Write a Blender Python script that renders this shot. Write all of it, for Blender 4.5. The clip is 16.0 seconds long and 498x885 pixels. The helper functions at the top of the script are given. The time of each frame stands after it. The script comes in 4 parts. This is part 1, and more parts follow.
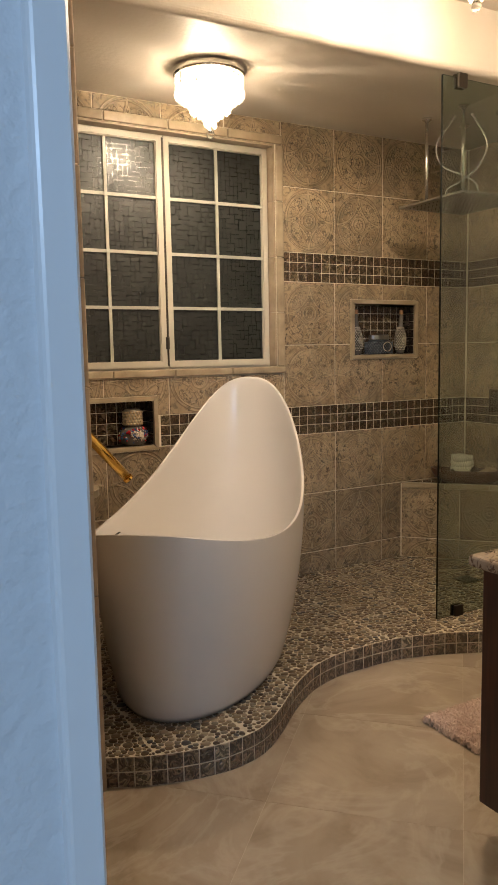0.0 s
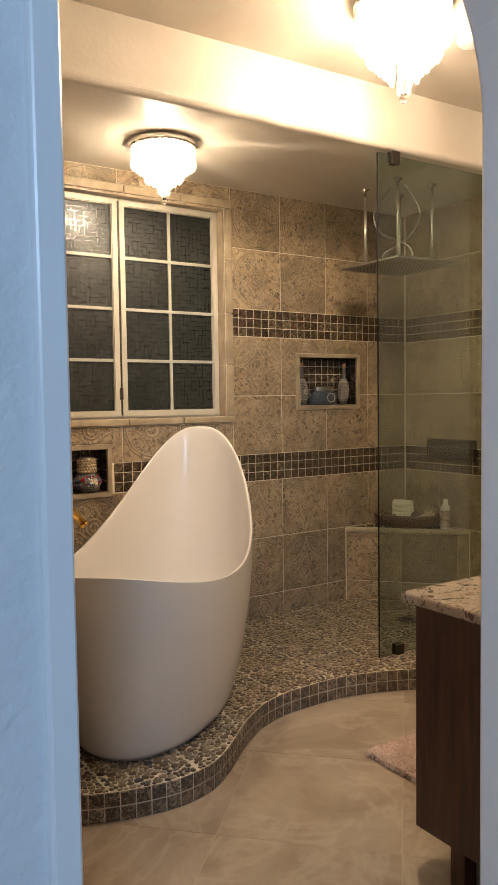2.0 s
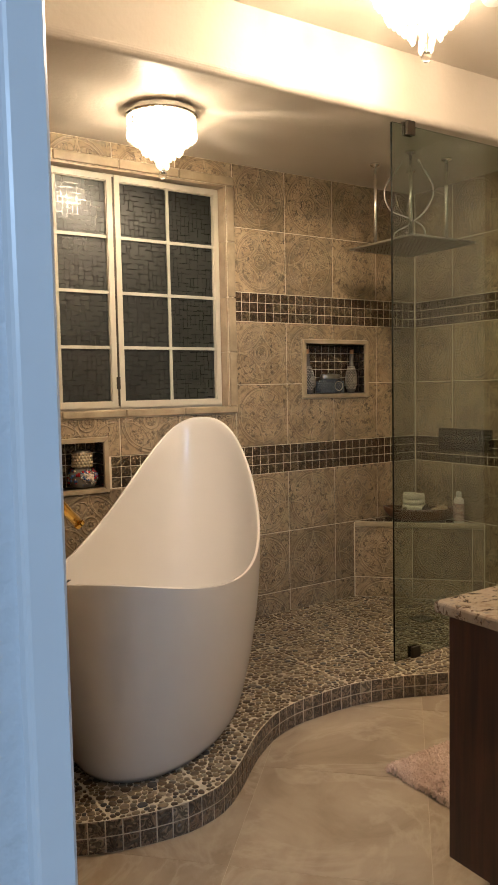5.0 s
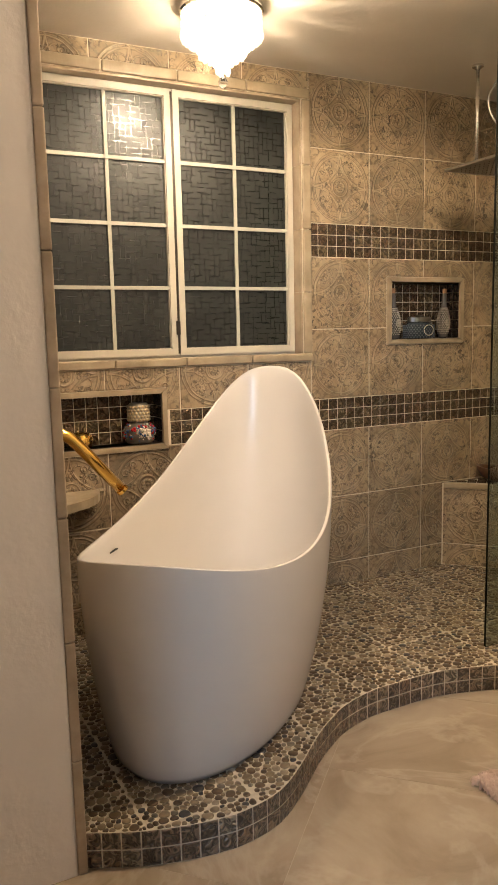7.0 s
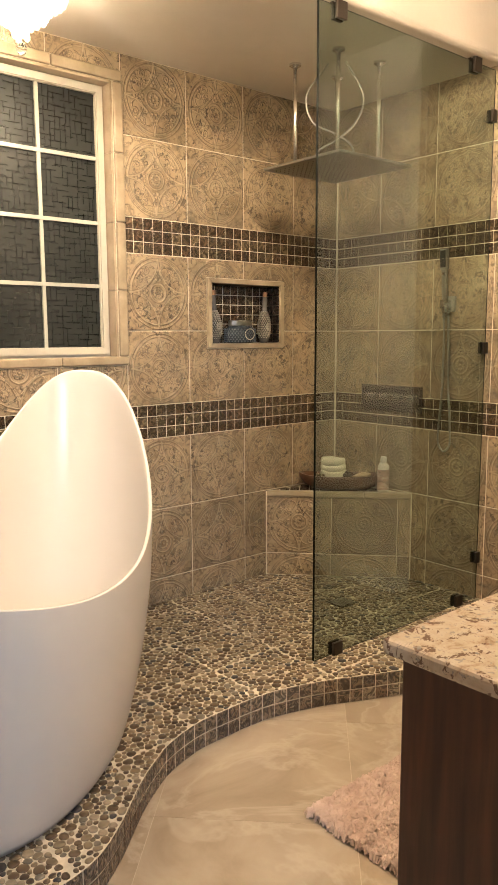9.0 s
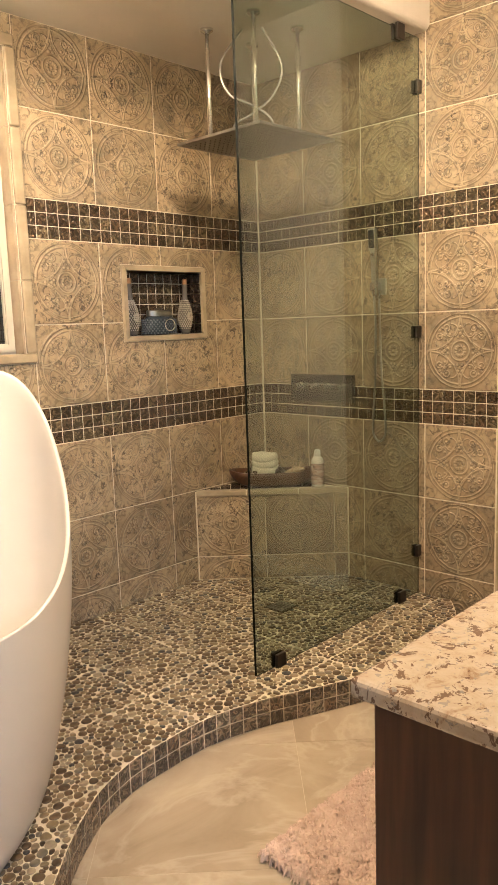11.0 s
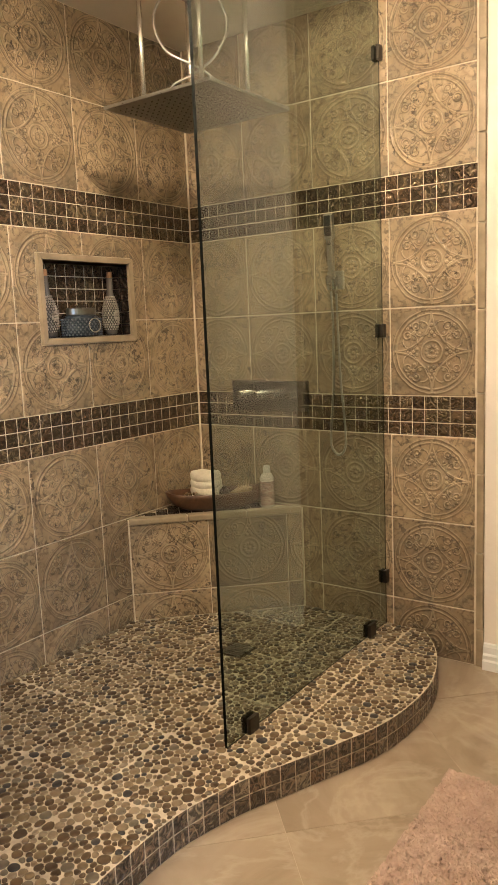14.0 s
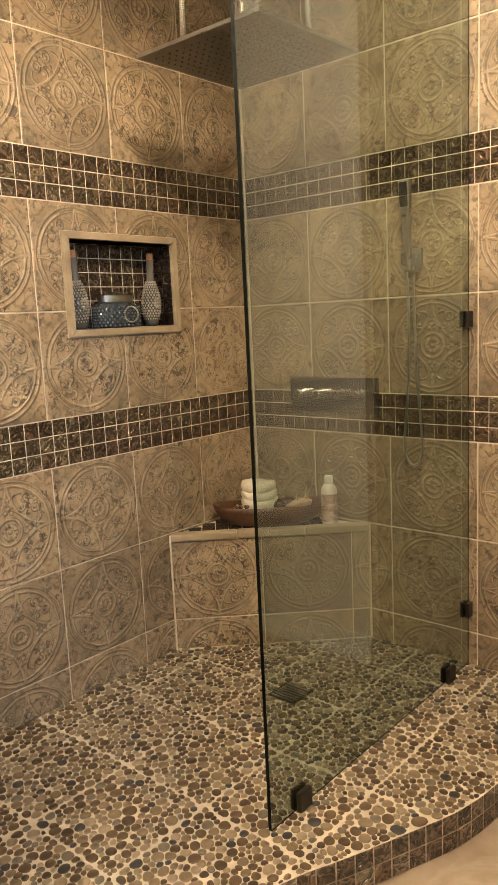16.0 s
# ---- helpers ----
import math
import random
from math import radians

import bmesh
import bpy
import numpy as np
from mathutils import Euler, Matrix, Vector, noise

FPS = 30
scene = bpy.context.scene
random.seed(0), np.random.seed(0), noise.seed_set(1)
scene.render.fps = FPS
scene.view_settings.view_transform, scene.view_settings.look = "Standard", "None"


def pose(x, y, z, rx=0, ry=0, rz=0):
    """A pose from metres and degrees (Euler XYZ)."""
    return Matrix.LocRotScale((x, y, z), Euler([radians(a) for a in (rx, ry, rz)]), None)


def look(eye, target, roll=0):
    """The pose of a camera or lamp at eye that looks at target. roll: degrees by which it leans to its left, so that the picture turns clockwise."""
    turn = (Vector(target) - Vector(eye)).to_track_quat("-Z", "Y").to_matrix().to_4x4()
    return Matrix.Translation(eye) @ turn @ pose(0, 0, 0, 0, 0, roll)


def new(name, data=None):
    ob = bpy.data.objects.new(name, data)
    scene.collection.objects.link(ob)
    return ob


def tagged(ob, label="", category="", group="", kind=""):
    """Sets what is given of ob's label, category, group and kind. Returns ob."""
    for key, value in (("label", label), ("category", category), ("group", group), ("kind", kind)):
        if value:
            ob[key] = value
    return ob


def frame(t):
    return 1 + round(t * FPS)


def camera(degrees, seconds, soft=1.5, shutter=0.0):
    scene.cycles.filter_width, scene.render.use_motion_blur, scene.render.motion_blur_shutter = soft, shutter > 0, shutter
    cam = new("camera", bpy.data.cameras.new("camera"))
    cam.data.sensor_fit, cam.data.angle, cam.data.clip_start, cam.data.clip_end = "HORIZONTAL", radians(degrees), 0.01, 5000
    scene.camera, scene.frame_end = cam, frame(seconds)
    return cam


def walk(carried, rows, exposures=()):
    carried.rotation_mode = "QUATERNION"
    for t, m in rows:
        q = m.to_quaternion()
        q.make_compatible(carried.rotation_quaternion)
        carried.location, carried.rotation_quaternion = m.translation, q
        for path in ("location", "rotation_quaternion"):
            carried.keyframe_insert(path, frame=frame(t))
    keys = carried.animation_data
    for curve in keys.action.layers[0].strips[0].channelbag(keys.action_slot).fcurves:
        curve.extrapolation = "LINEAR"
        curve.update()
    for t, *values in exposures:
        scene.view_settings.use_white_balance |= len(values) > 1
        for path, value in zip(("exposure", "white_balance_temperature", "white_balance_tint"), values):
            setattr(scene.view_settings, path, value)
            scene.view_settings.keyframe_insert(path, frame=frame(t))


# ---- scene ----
cam = camera(36.7, 16.0)
PATH = [
    (0, (-3.45, -3.417, 1.327), (-2.482, -1.683, 1.092), -1.1),
    (0.5, (-3.472, -3.457, 1.331), (-2.45, -1.753, 1.108), -0.8),
    (1, (-3.502, -3.512, 1.335), (-2.436, -1.831, 1.137), -0.5),
    (1.5, (-3.526, -3.547, 1.337), (-2.445, -1.872, 1.174), -0.8),
    (2, (-3.534, -3.558, 1.345), (-2.444, -1.884, 1.232), -0.8),
    (2.5, (-3.541, -3.569, 1.346), (-2.451, -1.895, 1.256), -1.3),
    (3, (-3.556, -3.582, 1.349), (-2.447, -1.919, 1.291), -1.2),
    (3.5, (-3.559, -3.563, 1.35), (-2.455, -1.897, 1.281), -0.9),
    (5.8, (-3.337, -3.188, 1.347), (-2.282, -1.504, 1.122), -2.0),
    (6, (-3.304, -3.15, 1.35), (-2.29, -1.444, 1.105), -2.0),
    (6.5, (-3.227, -3.086, 1.359), (-2.33, -1.317, 1.1), -1.6),
    (7, (-3.181, -3.056, 1.353), (-2.298, -1.285, 1.067), -1.3),
    (7.5, (-3.132, -3.001, 1.352), (-2.093, -1.32, 1.051), -1.0),
    (8, (-3.106, -2.959, 1.353), (-1.94, -1.355, 1.093), -1.8),
    (8.5, (-3.084, -2.895, 1.342), (-1.812, -1.375, 1.079), -1.0),
    (8.7, (-3.072, -2.883, 1.342), (-1.799, -1.364, 1.071), -0.4),
    (10.8, (-2.929, -2.697, 1.353), (-1.534, -1.304, 1.011), -1.9),
    (11, (-2.906, -2.674, 1.339), (-1.48, -1.306, 1.03), -2.0),
    (11.5, (-2.889, -2.599, 1.349), (-1.411, -1.277, 1.087), -1.7),
    (12, (-2.877, -2.516, 1.342), (-1.352, -1.252, 1.064), -1.5),
    (12.5, (-2.866, -2.446, 1.326), (-1.325, -1.208, 1.026), -1.4),
    (13, (-2.814, -2.386, 1.324), (-1.262, -1.162, 1.019), -1.6),
    (13.5, (-2.736, -2.302, 1.324), (-1.161, -1.109, 1.01), -1.8),
    (14, (-2.696, -2.203, 1.325), (-1.088, -1.054, 1.018), -2.4),
    (14.5, (-2.636, -2.123, 1.317), (-1.029, -0.974, 1.007), -4.6),
    (15, (-2.531, -2.084, 1.314), (-0.974, -0.869, 0.997), -4.7),
    (15.5, (-2.43, -2.063, 1.321), (-0.936, -0.771, 1.009), -3.1),
    (16, (-2.329, -1.995, 1.316), (-0.84, -0.699, 0.993), -2.7),
]
walk(cam, [(t, look(eye, target, roll)) for t, eye, target, roll in PATH],
     [(0, -0.36), (1.3, -0.20), (3, -0.24), (6, -0.22), (7, 0.06), (8.5, 0.52), (11, 0.78), (12.5, 0.56), (14.5, 0.45), (16, 0.64)])

# ---- light ----
world = bpy.data.worlds.new("night")
scene.world = world
world.use_nodes = True
world.node_tree.nodes["Background"].inputs[0].default_value = (0.004, 0.005, 0.008, 1)
world.node_tree.nodes["Background"].inputs[1].default_value = 1.0


def lamp(name, kind, where, watts, colour, size):
    data = bpy.data.lights.new(name, kind)
    data.energy, data.color = watts, colour
    if kind == "POINT":
        data.shadow_soft_size = size
    ob = new(name, data)
    ob.matrix_world = where
    return ob


TUB_LAMP = (-1.972, -0.49, 2.497)
ROOM_LAMP = (-1.53, -1.54, 2.77)
WARM = (1.0, 0.77, 0.53)
lamp("tub_bulb", "POINT", pose(TUB_LAMP[0], TUB_LAMP[1], TUB_LAMP[2] - 0.095), 124, (1.0, 0.81, 0.58), 0.055)
lamp("room_bulb", "POINT", pose(ROOM_LAMP[0], ROOM_LAMP[1], ROOM_LAMP[2] - 0.125), 242, WARM, 0.06)
bed = lamp("bedroom_light", "AREA", look((-4.6, -5.6, 2.3), (-3.3, -2.8, 1.2)), 60, (0.46, 0.68, 1.0), 1)
bed.data.shape, bed.data.size = "DISK", 0.5

# ---- materials ----


def mat(name, colour=(0.5, 0.5, 0.5), rough=0.5, metal=0.0, **more):
    m = bpy.data.materials.new(name)
    m.use_nodes = True
    b = m.node_tree.nodes["Principled BSDF"]
    b.inputs["Base Color"].default_value = (*colour, 1)
    b.inputs["Roughness"].default_value = rough
    b.inputs["Metallic"].default_value = metal
    for k, v in more.items():
        b.inputs[k.replace("_", " ")].default_value = v
    return m


class Net:
    """A short hand for node trees."""

    def __init__(self, m):
        self.t = m.node_tree
        self.b = m.node_tree.nodes["Principled BSDF"]

    def node(self, kind, **props):
        n = self.t.nodes.new(kind)
        for k, v in props.items():
            if k == "operation":
                n.operation = v
            elif k == "data_type":
                n.data_type = v
            elif k == "blend_type":
                n.blend_type = v
            elif k == "feature":
                n.feature = v
            elif k == "noise_dimensions":
                n.noise_dimensions = v
        return n

    def put(self, a, sock):
        if hasattr(a, "is_output"):
            self.t.links.new(a, sock)
        else:
            sock.default_value = a

    def math(self, op, a, b=0.0, c=0.0, clamp=False):
        n = self.node("ShaderNodeMath", operation=op)
        n.use_clamp = clamp
        self.put(a, n.inputs[0]), self.put(b, n.inputs[1]), self.put(c, n.inputs[2])
        return n.outputs[0]

    def coords(self, which="Object"):
        return self.node("ShaderNodeTexCoord").outputs[which]

    def place(self):
        return self.node("ShaderNodeNewGeometry").outputs["Position"]

    def noise(self, vec, scale, detail=3.0, rough=0.55, dist=0.0):
        n = self.node("ShaderNodeTexNoise")
        self.put(vec, n.inputs["Vector"])
        n.inputs["Scale"].default_value, n.inputs["Detail"].default_value = scale, detail
        n.inputs["Roughness"].default_value, n.inputs["Distortion"].default_value = rough, dist
        return n.outputs["Fac"]

    def voronoi(self, vec, scale, out="Distance", feature="F1"):
        n = self.node("ShaderNodeTexVoronoi", feature=feature)
        self.put(vec, n.inputs["Vector"])
        n.inputs["Scale"].default_value = scale
        return n.outputs[out]

    def ramp(self, fac, stops, kind="LINEAR"):
        n = self.node("ShaderNodeValToRGB")
        n.color_ramp.interpolation = kind
        el = n.color_ramp.elements
        while len(el) < len(stops):
            el.new(0.5)
        for e, (p, c) in zip(el, stops):
            e.position = p
            e.color = (*c, 1) if len(c) == 3 else c
        self.put(fac, n.inputs[0])
        return n.outputs[0]

    def mix(self, fac, a, b, blend="MIX"):
        n = self.node("ShaderNodeMix", data_type="RGBA", blend_type=blend)
        self.put(fac, n.inputs[0])
        for v, s in ((a, n.inputs[6]), (b, n.inputs[7])):
            self.put((*v, 1) if isinstance(v, tuple) and len(v) == 3 else v, s)
        return n.outputs[2]

    def bump(self, height, strength, distance):
        n = self.node("ShaderNodeBump")
        n.inputs["Strength"].default_value, n.inputs["Distance"].default_value = strength, distance
        self.put(height, n.inputs["Height"])
        self.t.links.new(n.outputs[0], self.b.inputs["Normal"])

    def colour(self, c):
        self.put(c, self.b.inputs["Base Color"])

    def rough(self, r):
        self.put(r, self.b.inputs["Roughness"])

    def add(self, vec, off):
        n = self.node("ShaderNodeVectorMath", operation="ADD")
        self.put(vec, n.inputs[0]), self.put(off, n.inputs[1])
        return n.outputs[0]

    def random(self):
        return self.node("ShaderNodeObjectInfo").outputs["Random"]

    def shifted(self):
        """Object coordinates, moved by a random amount for each piece."""
        r = self.random()
        c = self.node("ShaderNodeCombineXYZ")
        for i, k in enumerate((37.0, 91.0, 53.0)):
            self.put(self.math("MULTIPLY", r, k), c.inputs[i])
        return self.add(self.coords(), c.outputs[0])


T = 0.333        # pitch of the large tiles
P = 0.0507       # pitch of the mosaic
Z_CUT = 0.217    # top of the cut course on the platform
BAND1 = 0.883    # foot of the lower mosaic band
BAND2 = 1.701    # foot of the upper mosaic band
BAND = 0.152


def embossed_tile():
    m = mat("embossed_tile", rough=0.42)
    n = Net(m)
    sep = n.node("ShaderNodeSeparateXYZ")
    n.put(n.coords(), sep.inputs[0])
    sh = n.shifted()
    wob = n.math("MULTIPLY", n.math("SUBTRACT", n.noise(sh, 30, 2), 0.5), 0.02)
    u = n.math("ADD", n.math("DIVIDE", sep.outputs[0], T), wob)
    v = n.math("ADD", n.math("DIVIDE", sep.outputs[2], T), wob)
    au, av = n.math("ABSOLUTE", u), n.math("ABSOLUTE", v)
    r = n.math("SQRT", n.math("ADD", n.math("MULTIPLY", u, u), n.math("MULTIPLY", v, v)))

    def line(d, radius, width):
        """1 on the circle of that radius, falling to 0 over the width."""
        return n.math("SUBTRACT", 1.0, n.math("DIVIDE", n.math("ABSOLUTE", n.math("SUBTRACT", d, radius)), width), clamp=True)

    def dist(x, y, cx, cy):
        x, y = n.math("SUBTRACT", x, cx), n.math("SUBTRACT", y, cy)
        return n.math("SQRT", n.math("ADD", n.math("MULTIPLY", x, x), n.math("MULTIPLY", y, y)))

    def disc(d, radius):
        """A low dome of that radius."""
        return n.math("MULTIPLY", n.math("SUBTRACT", 1.0, n.math("DIVIDE", d, radius), clamp=True), 1.6, clamp=True)

    corner = dist(au, av, 0.44, 0.44)
    inside = n.math("LESS_THAN", r, 0.45)
    h = n.math("MAXIMUM", n.math("MULTIPLY", line(r, 0.468, 0.026), 0.8), line(r, 0.422, 0.022))
    h = n.math("MAXIMUM", h, n.math("MULTIPLY", line(corner, 0.435, 0.026), inside))
    h = n.math("MAXIMUM", h, line(r, 0.122, 0.024))
    # along the diagonal and across it, folded: the four petals are alike
    d = n.math("MULTIPLY", n.math("ADD", au, av), 0.7071)
    e = n.math("ABSOLUTE", n.math("MULTIPLY", n.math("SUBTRACT", au, av), 0.7071))
    low = n.math("LESS_THAN", d, 0.335)
    motif = n.math("MAXIMUM", line(dist(d, e, 0.335, 0.074), 0.040, 0.020), disc(dist(d, e, 0.328, 0.062), 0.026))
    motif = n.math("MAXIMUM", motif, n.math("MULTIPLY", line(dist(d, e, 0.265, 0.098), 0.085, 0.018), low))
    motif = n.math("MAXIMUM", motif, disc(dist(d, e, 0.385, 0.022), 0.030))
    motif = n.math("MAXIMUM", motif, disc(dist(d, e, 0.300, 0.0), 0.032))
    motif = n.math("MAXIMUM", motif, disc(dist(d, e, 0.245, 0.045), 0.026))
    # buds on the star's arms and the flower in the middle
    a, b = n.math("MAXIMUM", au, av), n.math("MINIMUM", au, av)
    for ca, cb, rr in ((0.175, 0.030, 0.030), (0.215, 0.0, 0.032), (0.255, 0.026, 0.028), (0.30, 0.0, 0.030), (0.058, 0.020, 0.030), (0.046, 0.046, 0.026), (0.0, 0.0, 0.026)):
        motif = n.math("MAXIMUM", motif, disc(dist(a, b, ca, cb), rr))
    motif = n.math("MAXIMUM", motif, n.math("MULTIPLY", line(dist(d, e, 0.600, 0.03), 0.05, 0.03), 0.35))
    h = n.math("MAXIMUM", h, n.math("MULTIPLY", motif, 0.9))
    h = n.math("MULTIPLY", h, n.math("ADD", 0.35, n.math("MULTIPLY", n.noise(sh, 16, 3), 1.0), clamp=True))
    h = n.math("MULTIPLY", n.math("MULTIPLY", h, h), n.math("SUBTRACT", 3.0, n.math("MULTIPLY", h, 2.0)))
    grain = n.noise(sh, 70, 4)
    blotch = n.noise(sh, 7, 4, 0.6)
    base = n.ramp(blotch, [(0.28, (0.225, 0.165, 0.100)), (0.5, (0.375, 0.278, 0.175)), (0.75, (0.50, 0.388, 0.258))])
    tone = n.math("ADD", 0.74, n.math("MULTIPLY", n.random(), 0.36))
    base = n.mix(1.0, base, n.ramp(tone, [(0, (0, 0, 0)), (1, (1, 1, 1))]), "MULTIPLY")
    # dark specks of the antique glaze
    sp = n.math("MULTIPLY", n.math("SUBTRACT", n.noise(sh, 46, 3, 0.6, 0.7), 0.525), 28.0, clamp=True)
    sp2 = n.math("GREATER_THAN", n.noise(n.add(sh, (9.0, 3.0, 5.0)), 11, 4, 0.65), 0.60)
    edge = n.math("MULTIPLY", n.math("SUBTRACT", n.math("MAXIMUM", au, av), 0.40), 3.0, clamp=True)
    # specks gather on the raised ornament; some tiles carry many more of them
    many = n.math("MULTIPLY", n.math("SUBTRACT", n.math("FRACT", n.math("MULTIPLY", n.random(), 17.0)), 0.72, clamp=True), 2.2)
    amount = n.math("ADD", n.math("ADD", 0.30, n.math("MULTIPLY", sp2, n.math("ADD", 0.45, many))), edge)
    amount = n.math("ADD", amount, n.math("MULTIPLY", motif, 0.7), clamp=True)
    fac = n.math("MULTIPLY", n.math("MULTIPLY", sp, amount), 0.92)
    col = n.mix(fac, base, (0.060, 0.042, 0.027))
    cool = n.math("MULTIPLY", n.math("GREATER_THAN", n.noise(n.add(sh, (2.0, 7.0, 1.0)), 8, 4), 0.56), 0.22)
    col = n.mix(cool, col, (0.17, 0.16, 0.13))
    # darker round the foot of the relief, paler on its raised tops
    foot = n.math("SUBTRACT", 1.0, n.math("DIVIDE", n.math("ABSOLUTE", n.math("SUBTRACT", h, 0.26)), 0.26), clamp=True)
    foot_dark = n.math("MULTIPLY", foot, n.math("MULTIPLY", n.noise(n.add(sh, (3.0, 1.0, 8.0)), 10, 3), 1.05))
    col = n.mix(foot_dark, col, (0.095, 0.066, 0.042))
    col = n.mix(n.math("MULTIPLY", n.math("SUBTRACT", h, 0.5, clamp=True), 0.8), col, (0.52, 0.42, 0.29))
    n.colour(col)
    n.rough(n.math("ADD", 0.30, n.math("MULTIPLY", grain, 0.25)))
    n.bump(n.math("ADD", h, n.math("MULTIPLY", grain, 0.24)), 1.0, 0.0033)
    return m


def mosaic(name, stops, metal, rough):
    m = mat(name, rough=rough, metal=metal)
    n = Net(m)
    sh = n.shifted()
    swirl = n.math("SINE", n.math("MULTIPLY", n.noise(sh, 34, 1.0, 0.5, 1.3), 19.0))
    # glints of the relief put into the colour: ridges much brighter than recesses
    ridge_glint = n.math("MULTIPLY", n.math("ADD", swirl, 0.25, clamp=True), 0.8)
    n.colour(n.mix(ridge_glint, n.ramp(n.random(), stops), n.ramp(n.random(), [(p, tuple(min(1, 2.9 * k) for k in c)) for p, c in stops])))
    m.node_tree.nodes["Principled BSDF"].inputs["Specular IOR Level"].default_value = 0.9
    n.bump(swirl, 1.0, 0.0030)
    return m


def grained(name, stops, scale, rough=0.6, bump=0.15, dist=0.002, fine=60, world_space=True, metal=0.0, distort=0.0, **more):
    m = mat(name, rough=rough, metal=metal, **more)
    n = Net(m)
    p = n.place() if world_space else n.shifted()
    n.colour(n.ramp(n.noise(p, scale, 5, 0.6, distort), stops))
    f = n.noise(p, fine, 3)
    n.rough(n.math("ADD", rough - 0.07, n.math("MULTIPLY", f, 0.14)))
    n.bump(f, bump, dist)
    return m


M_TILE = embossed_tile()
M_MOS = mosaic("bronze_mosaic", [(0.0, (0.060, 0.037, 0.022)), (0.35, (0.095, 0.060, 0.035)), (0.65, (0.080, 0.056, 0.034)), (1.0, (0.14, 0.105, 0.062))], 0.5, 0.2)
M_KERBMOS = mosaic("stone_mosaic", [(0.0, (0.06, 0.042, 0.028)), (0.4, (0.11, 0.08, 0.052)), (0.7, (0.09, 0.055, 0.032)), (1.0, (0.15, 0.125, 0.09))], 0.15, 0.38)
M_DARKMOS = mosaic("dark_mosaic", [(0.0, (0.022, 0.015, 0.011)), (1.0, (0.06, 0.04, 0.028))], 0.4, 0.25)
M_GROUT = grained("cream_grout", [(0.3, (0.60, 0.52, 0.40)), (0.7, (0.76, 0.68, 0.55))], 20, 0.9, 0.3)
M_SEAM = grained("tan_grout", [(0.3, (0.46, 0.40, 0.31)), (0.7, (0.60, 0.53, 0.42))], 30, 0.9, 0.3)
M_TRIM = grained("travertine_trim", [(0.25, (0.23, 0.178, 0.118)), (0.55, (0.37, 0.295, 0.20)), (0.8, (0.48, 0.395, 0.285))], 9, 0.4, 0.12)
M_TRIMDK = grained("brown_bullnose", [(0.25, (0.26, 0.195, 0.13)), (0.6, (0.42, 0.33, 0.235))], 9, 0.4, 0.12)
M_PAINT = grained("textured_paint", [(0.3, (0.82, 0.75, 0.69)), (0.7, (0.86, 0.79, 0.73))], 3, 0.6, 0.35, 0.004, 38)
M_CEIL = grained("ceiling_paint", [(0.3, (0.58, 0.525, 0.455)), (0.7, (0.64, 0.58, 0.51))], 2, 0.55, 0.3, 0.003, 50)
M_BLUE = grained("orange_peel_paint", [(0.3, (0.66, 0.69, 0.72)), (0.7, (0.73, 0.76, 0.79))], 3, 0.5, 0.75, 0.006, 46)
M_SMOOTH = grained("smooth_white_paint", [(0.3, (0.78, 0.79, 0.80)), (0.7, (0.83, 0.84, 0.85))], 4, 0.32, 0.08)
M_TUB = mat("glossy_white_acrylic", (0.64, 0.605, 0.57), 0.27, Coat_Weight=0.08, Coat_Roughness=0.08)
M_SATIN = mat("satin_chrome", (0.40, 0.39, 0.37), 0.32, 0.95)
M_ROD = mat("bright_chrome_rod", (0.88, 0.86, 0.82), 0.26, 1.0)
M_CHROME = mat("chrome", (0.75, 0.74, 0.72), 0.12, 1.0)
M_STEEL = grained("brushed_steel", [(0.3, (0.30, 0.29, 0.27)), (0.7, (0.38, 0.37, 0.35))], 40, 0.3, 0.1, 0.001, 120, metal=1.0)
M_NOZZLE = mat("grey_rubber_nozzle", (0.10, 0.095, 0.085), 0.6)
M_BRONZE = mat("dark_bronze", (0.055, 0.045, 0.035), 0.4, 0.8)
M_GOLD = mat("polished_gold", (0.72, 0.43, 0.10), 0.16, 1.0)
M_VINYL = grained("cream_vinyl_frame", [(0.3, (0.46, 0.425, 0.355)), (0.7, (0.52, 0.485, 0.41))], 5, 0.4, 0.05)
M_BAR = mat("pale_muntin", (0.44, 0.43, 0.37), 0.45)
M_BLACK = mat("black_rubber", (0.012, 0.012, 0.012), 0.6)
M_TOWEL = grained("cream_towel", [(0.3, (0.66, 0.60, 0.49)), (0.7, (0.78, 0.72, 0.60))], 60, 0.95, 0.7, 0.006, 160)


def window_glass():
    m = mat("obscure_night_glass", (0.028, 0.030, 0.028), 0.36, Specular_IOR_Level=0.36)
    n = Net(m)
    n.colour(n.ramp(n.noise(n.place(), 6, 4), [(0.3, (0.013, 0.015, 0.014)), (0.7, (0.026, 0.028, 0.026))]))
    n.bump(n.noise(n.place(), 140, 2), 0.08, 0.001)
    return m


M_WGLASS = window_glass()
M_WLINE = mat("clear_glass_line", (0.006, 0.006, 0.006), 0.20, Specular_IOR_Level=0.8)
M_GLASS = mat("green_tinted_glass", (0.525, 0.615, 0.55), 0.0, Transmission_Weight=1.0, IOR=1.45)
M_GEDGE = mat("dark_glass_edge", (0.003, 0.005, 0.004), 0.5, Specular_IOR_Level=0.1)


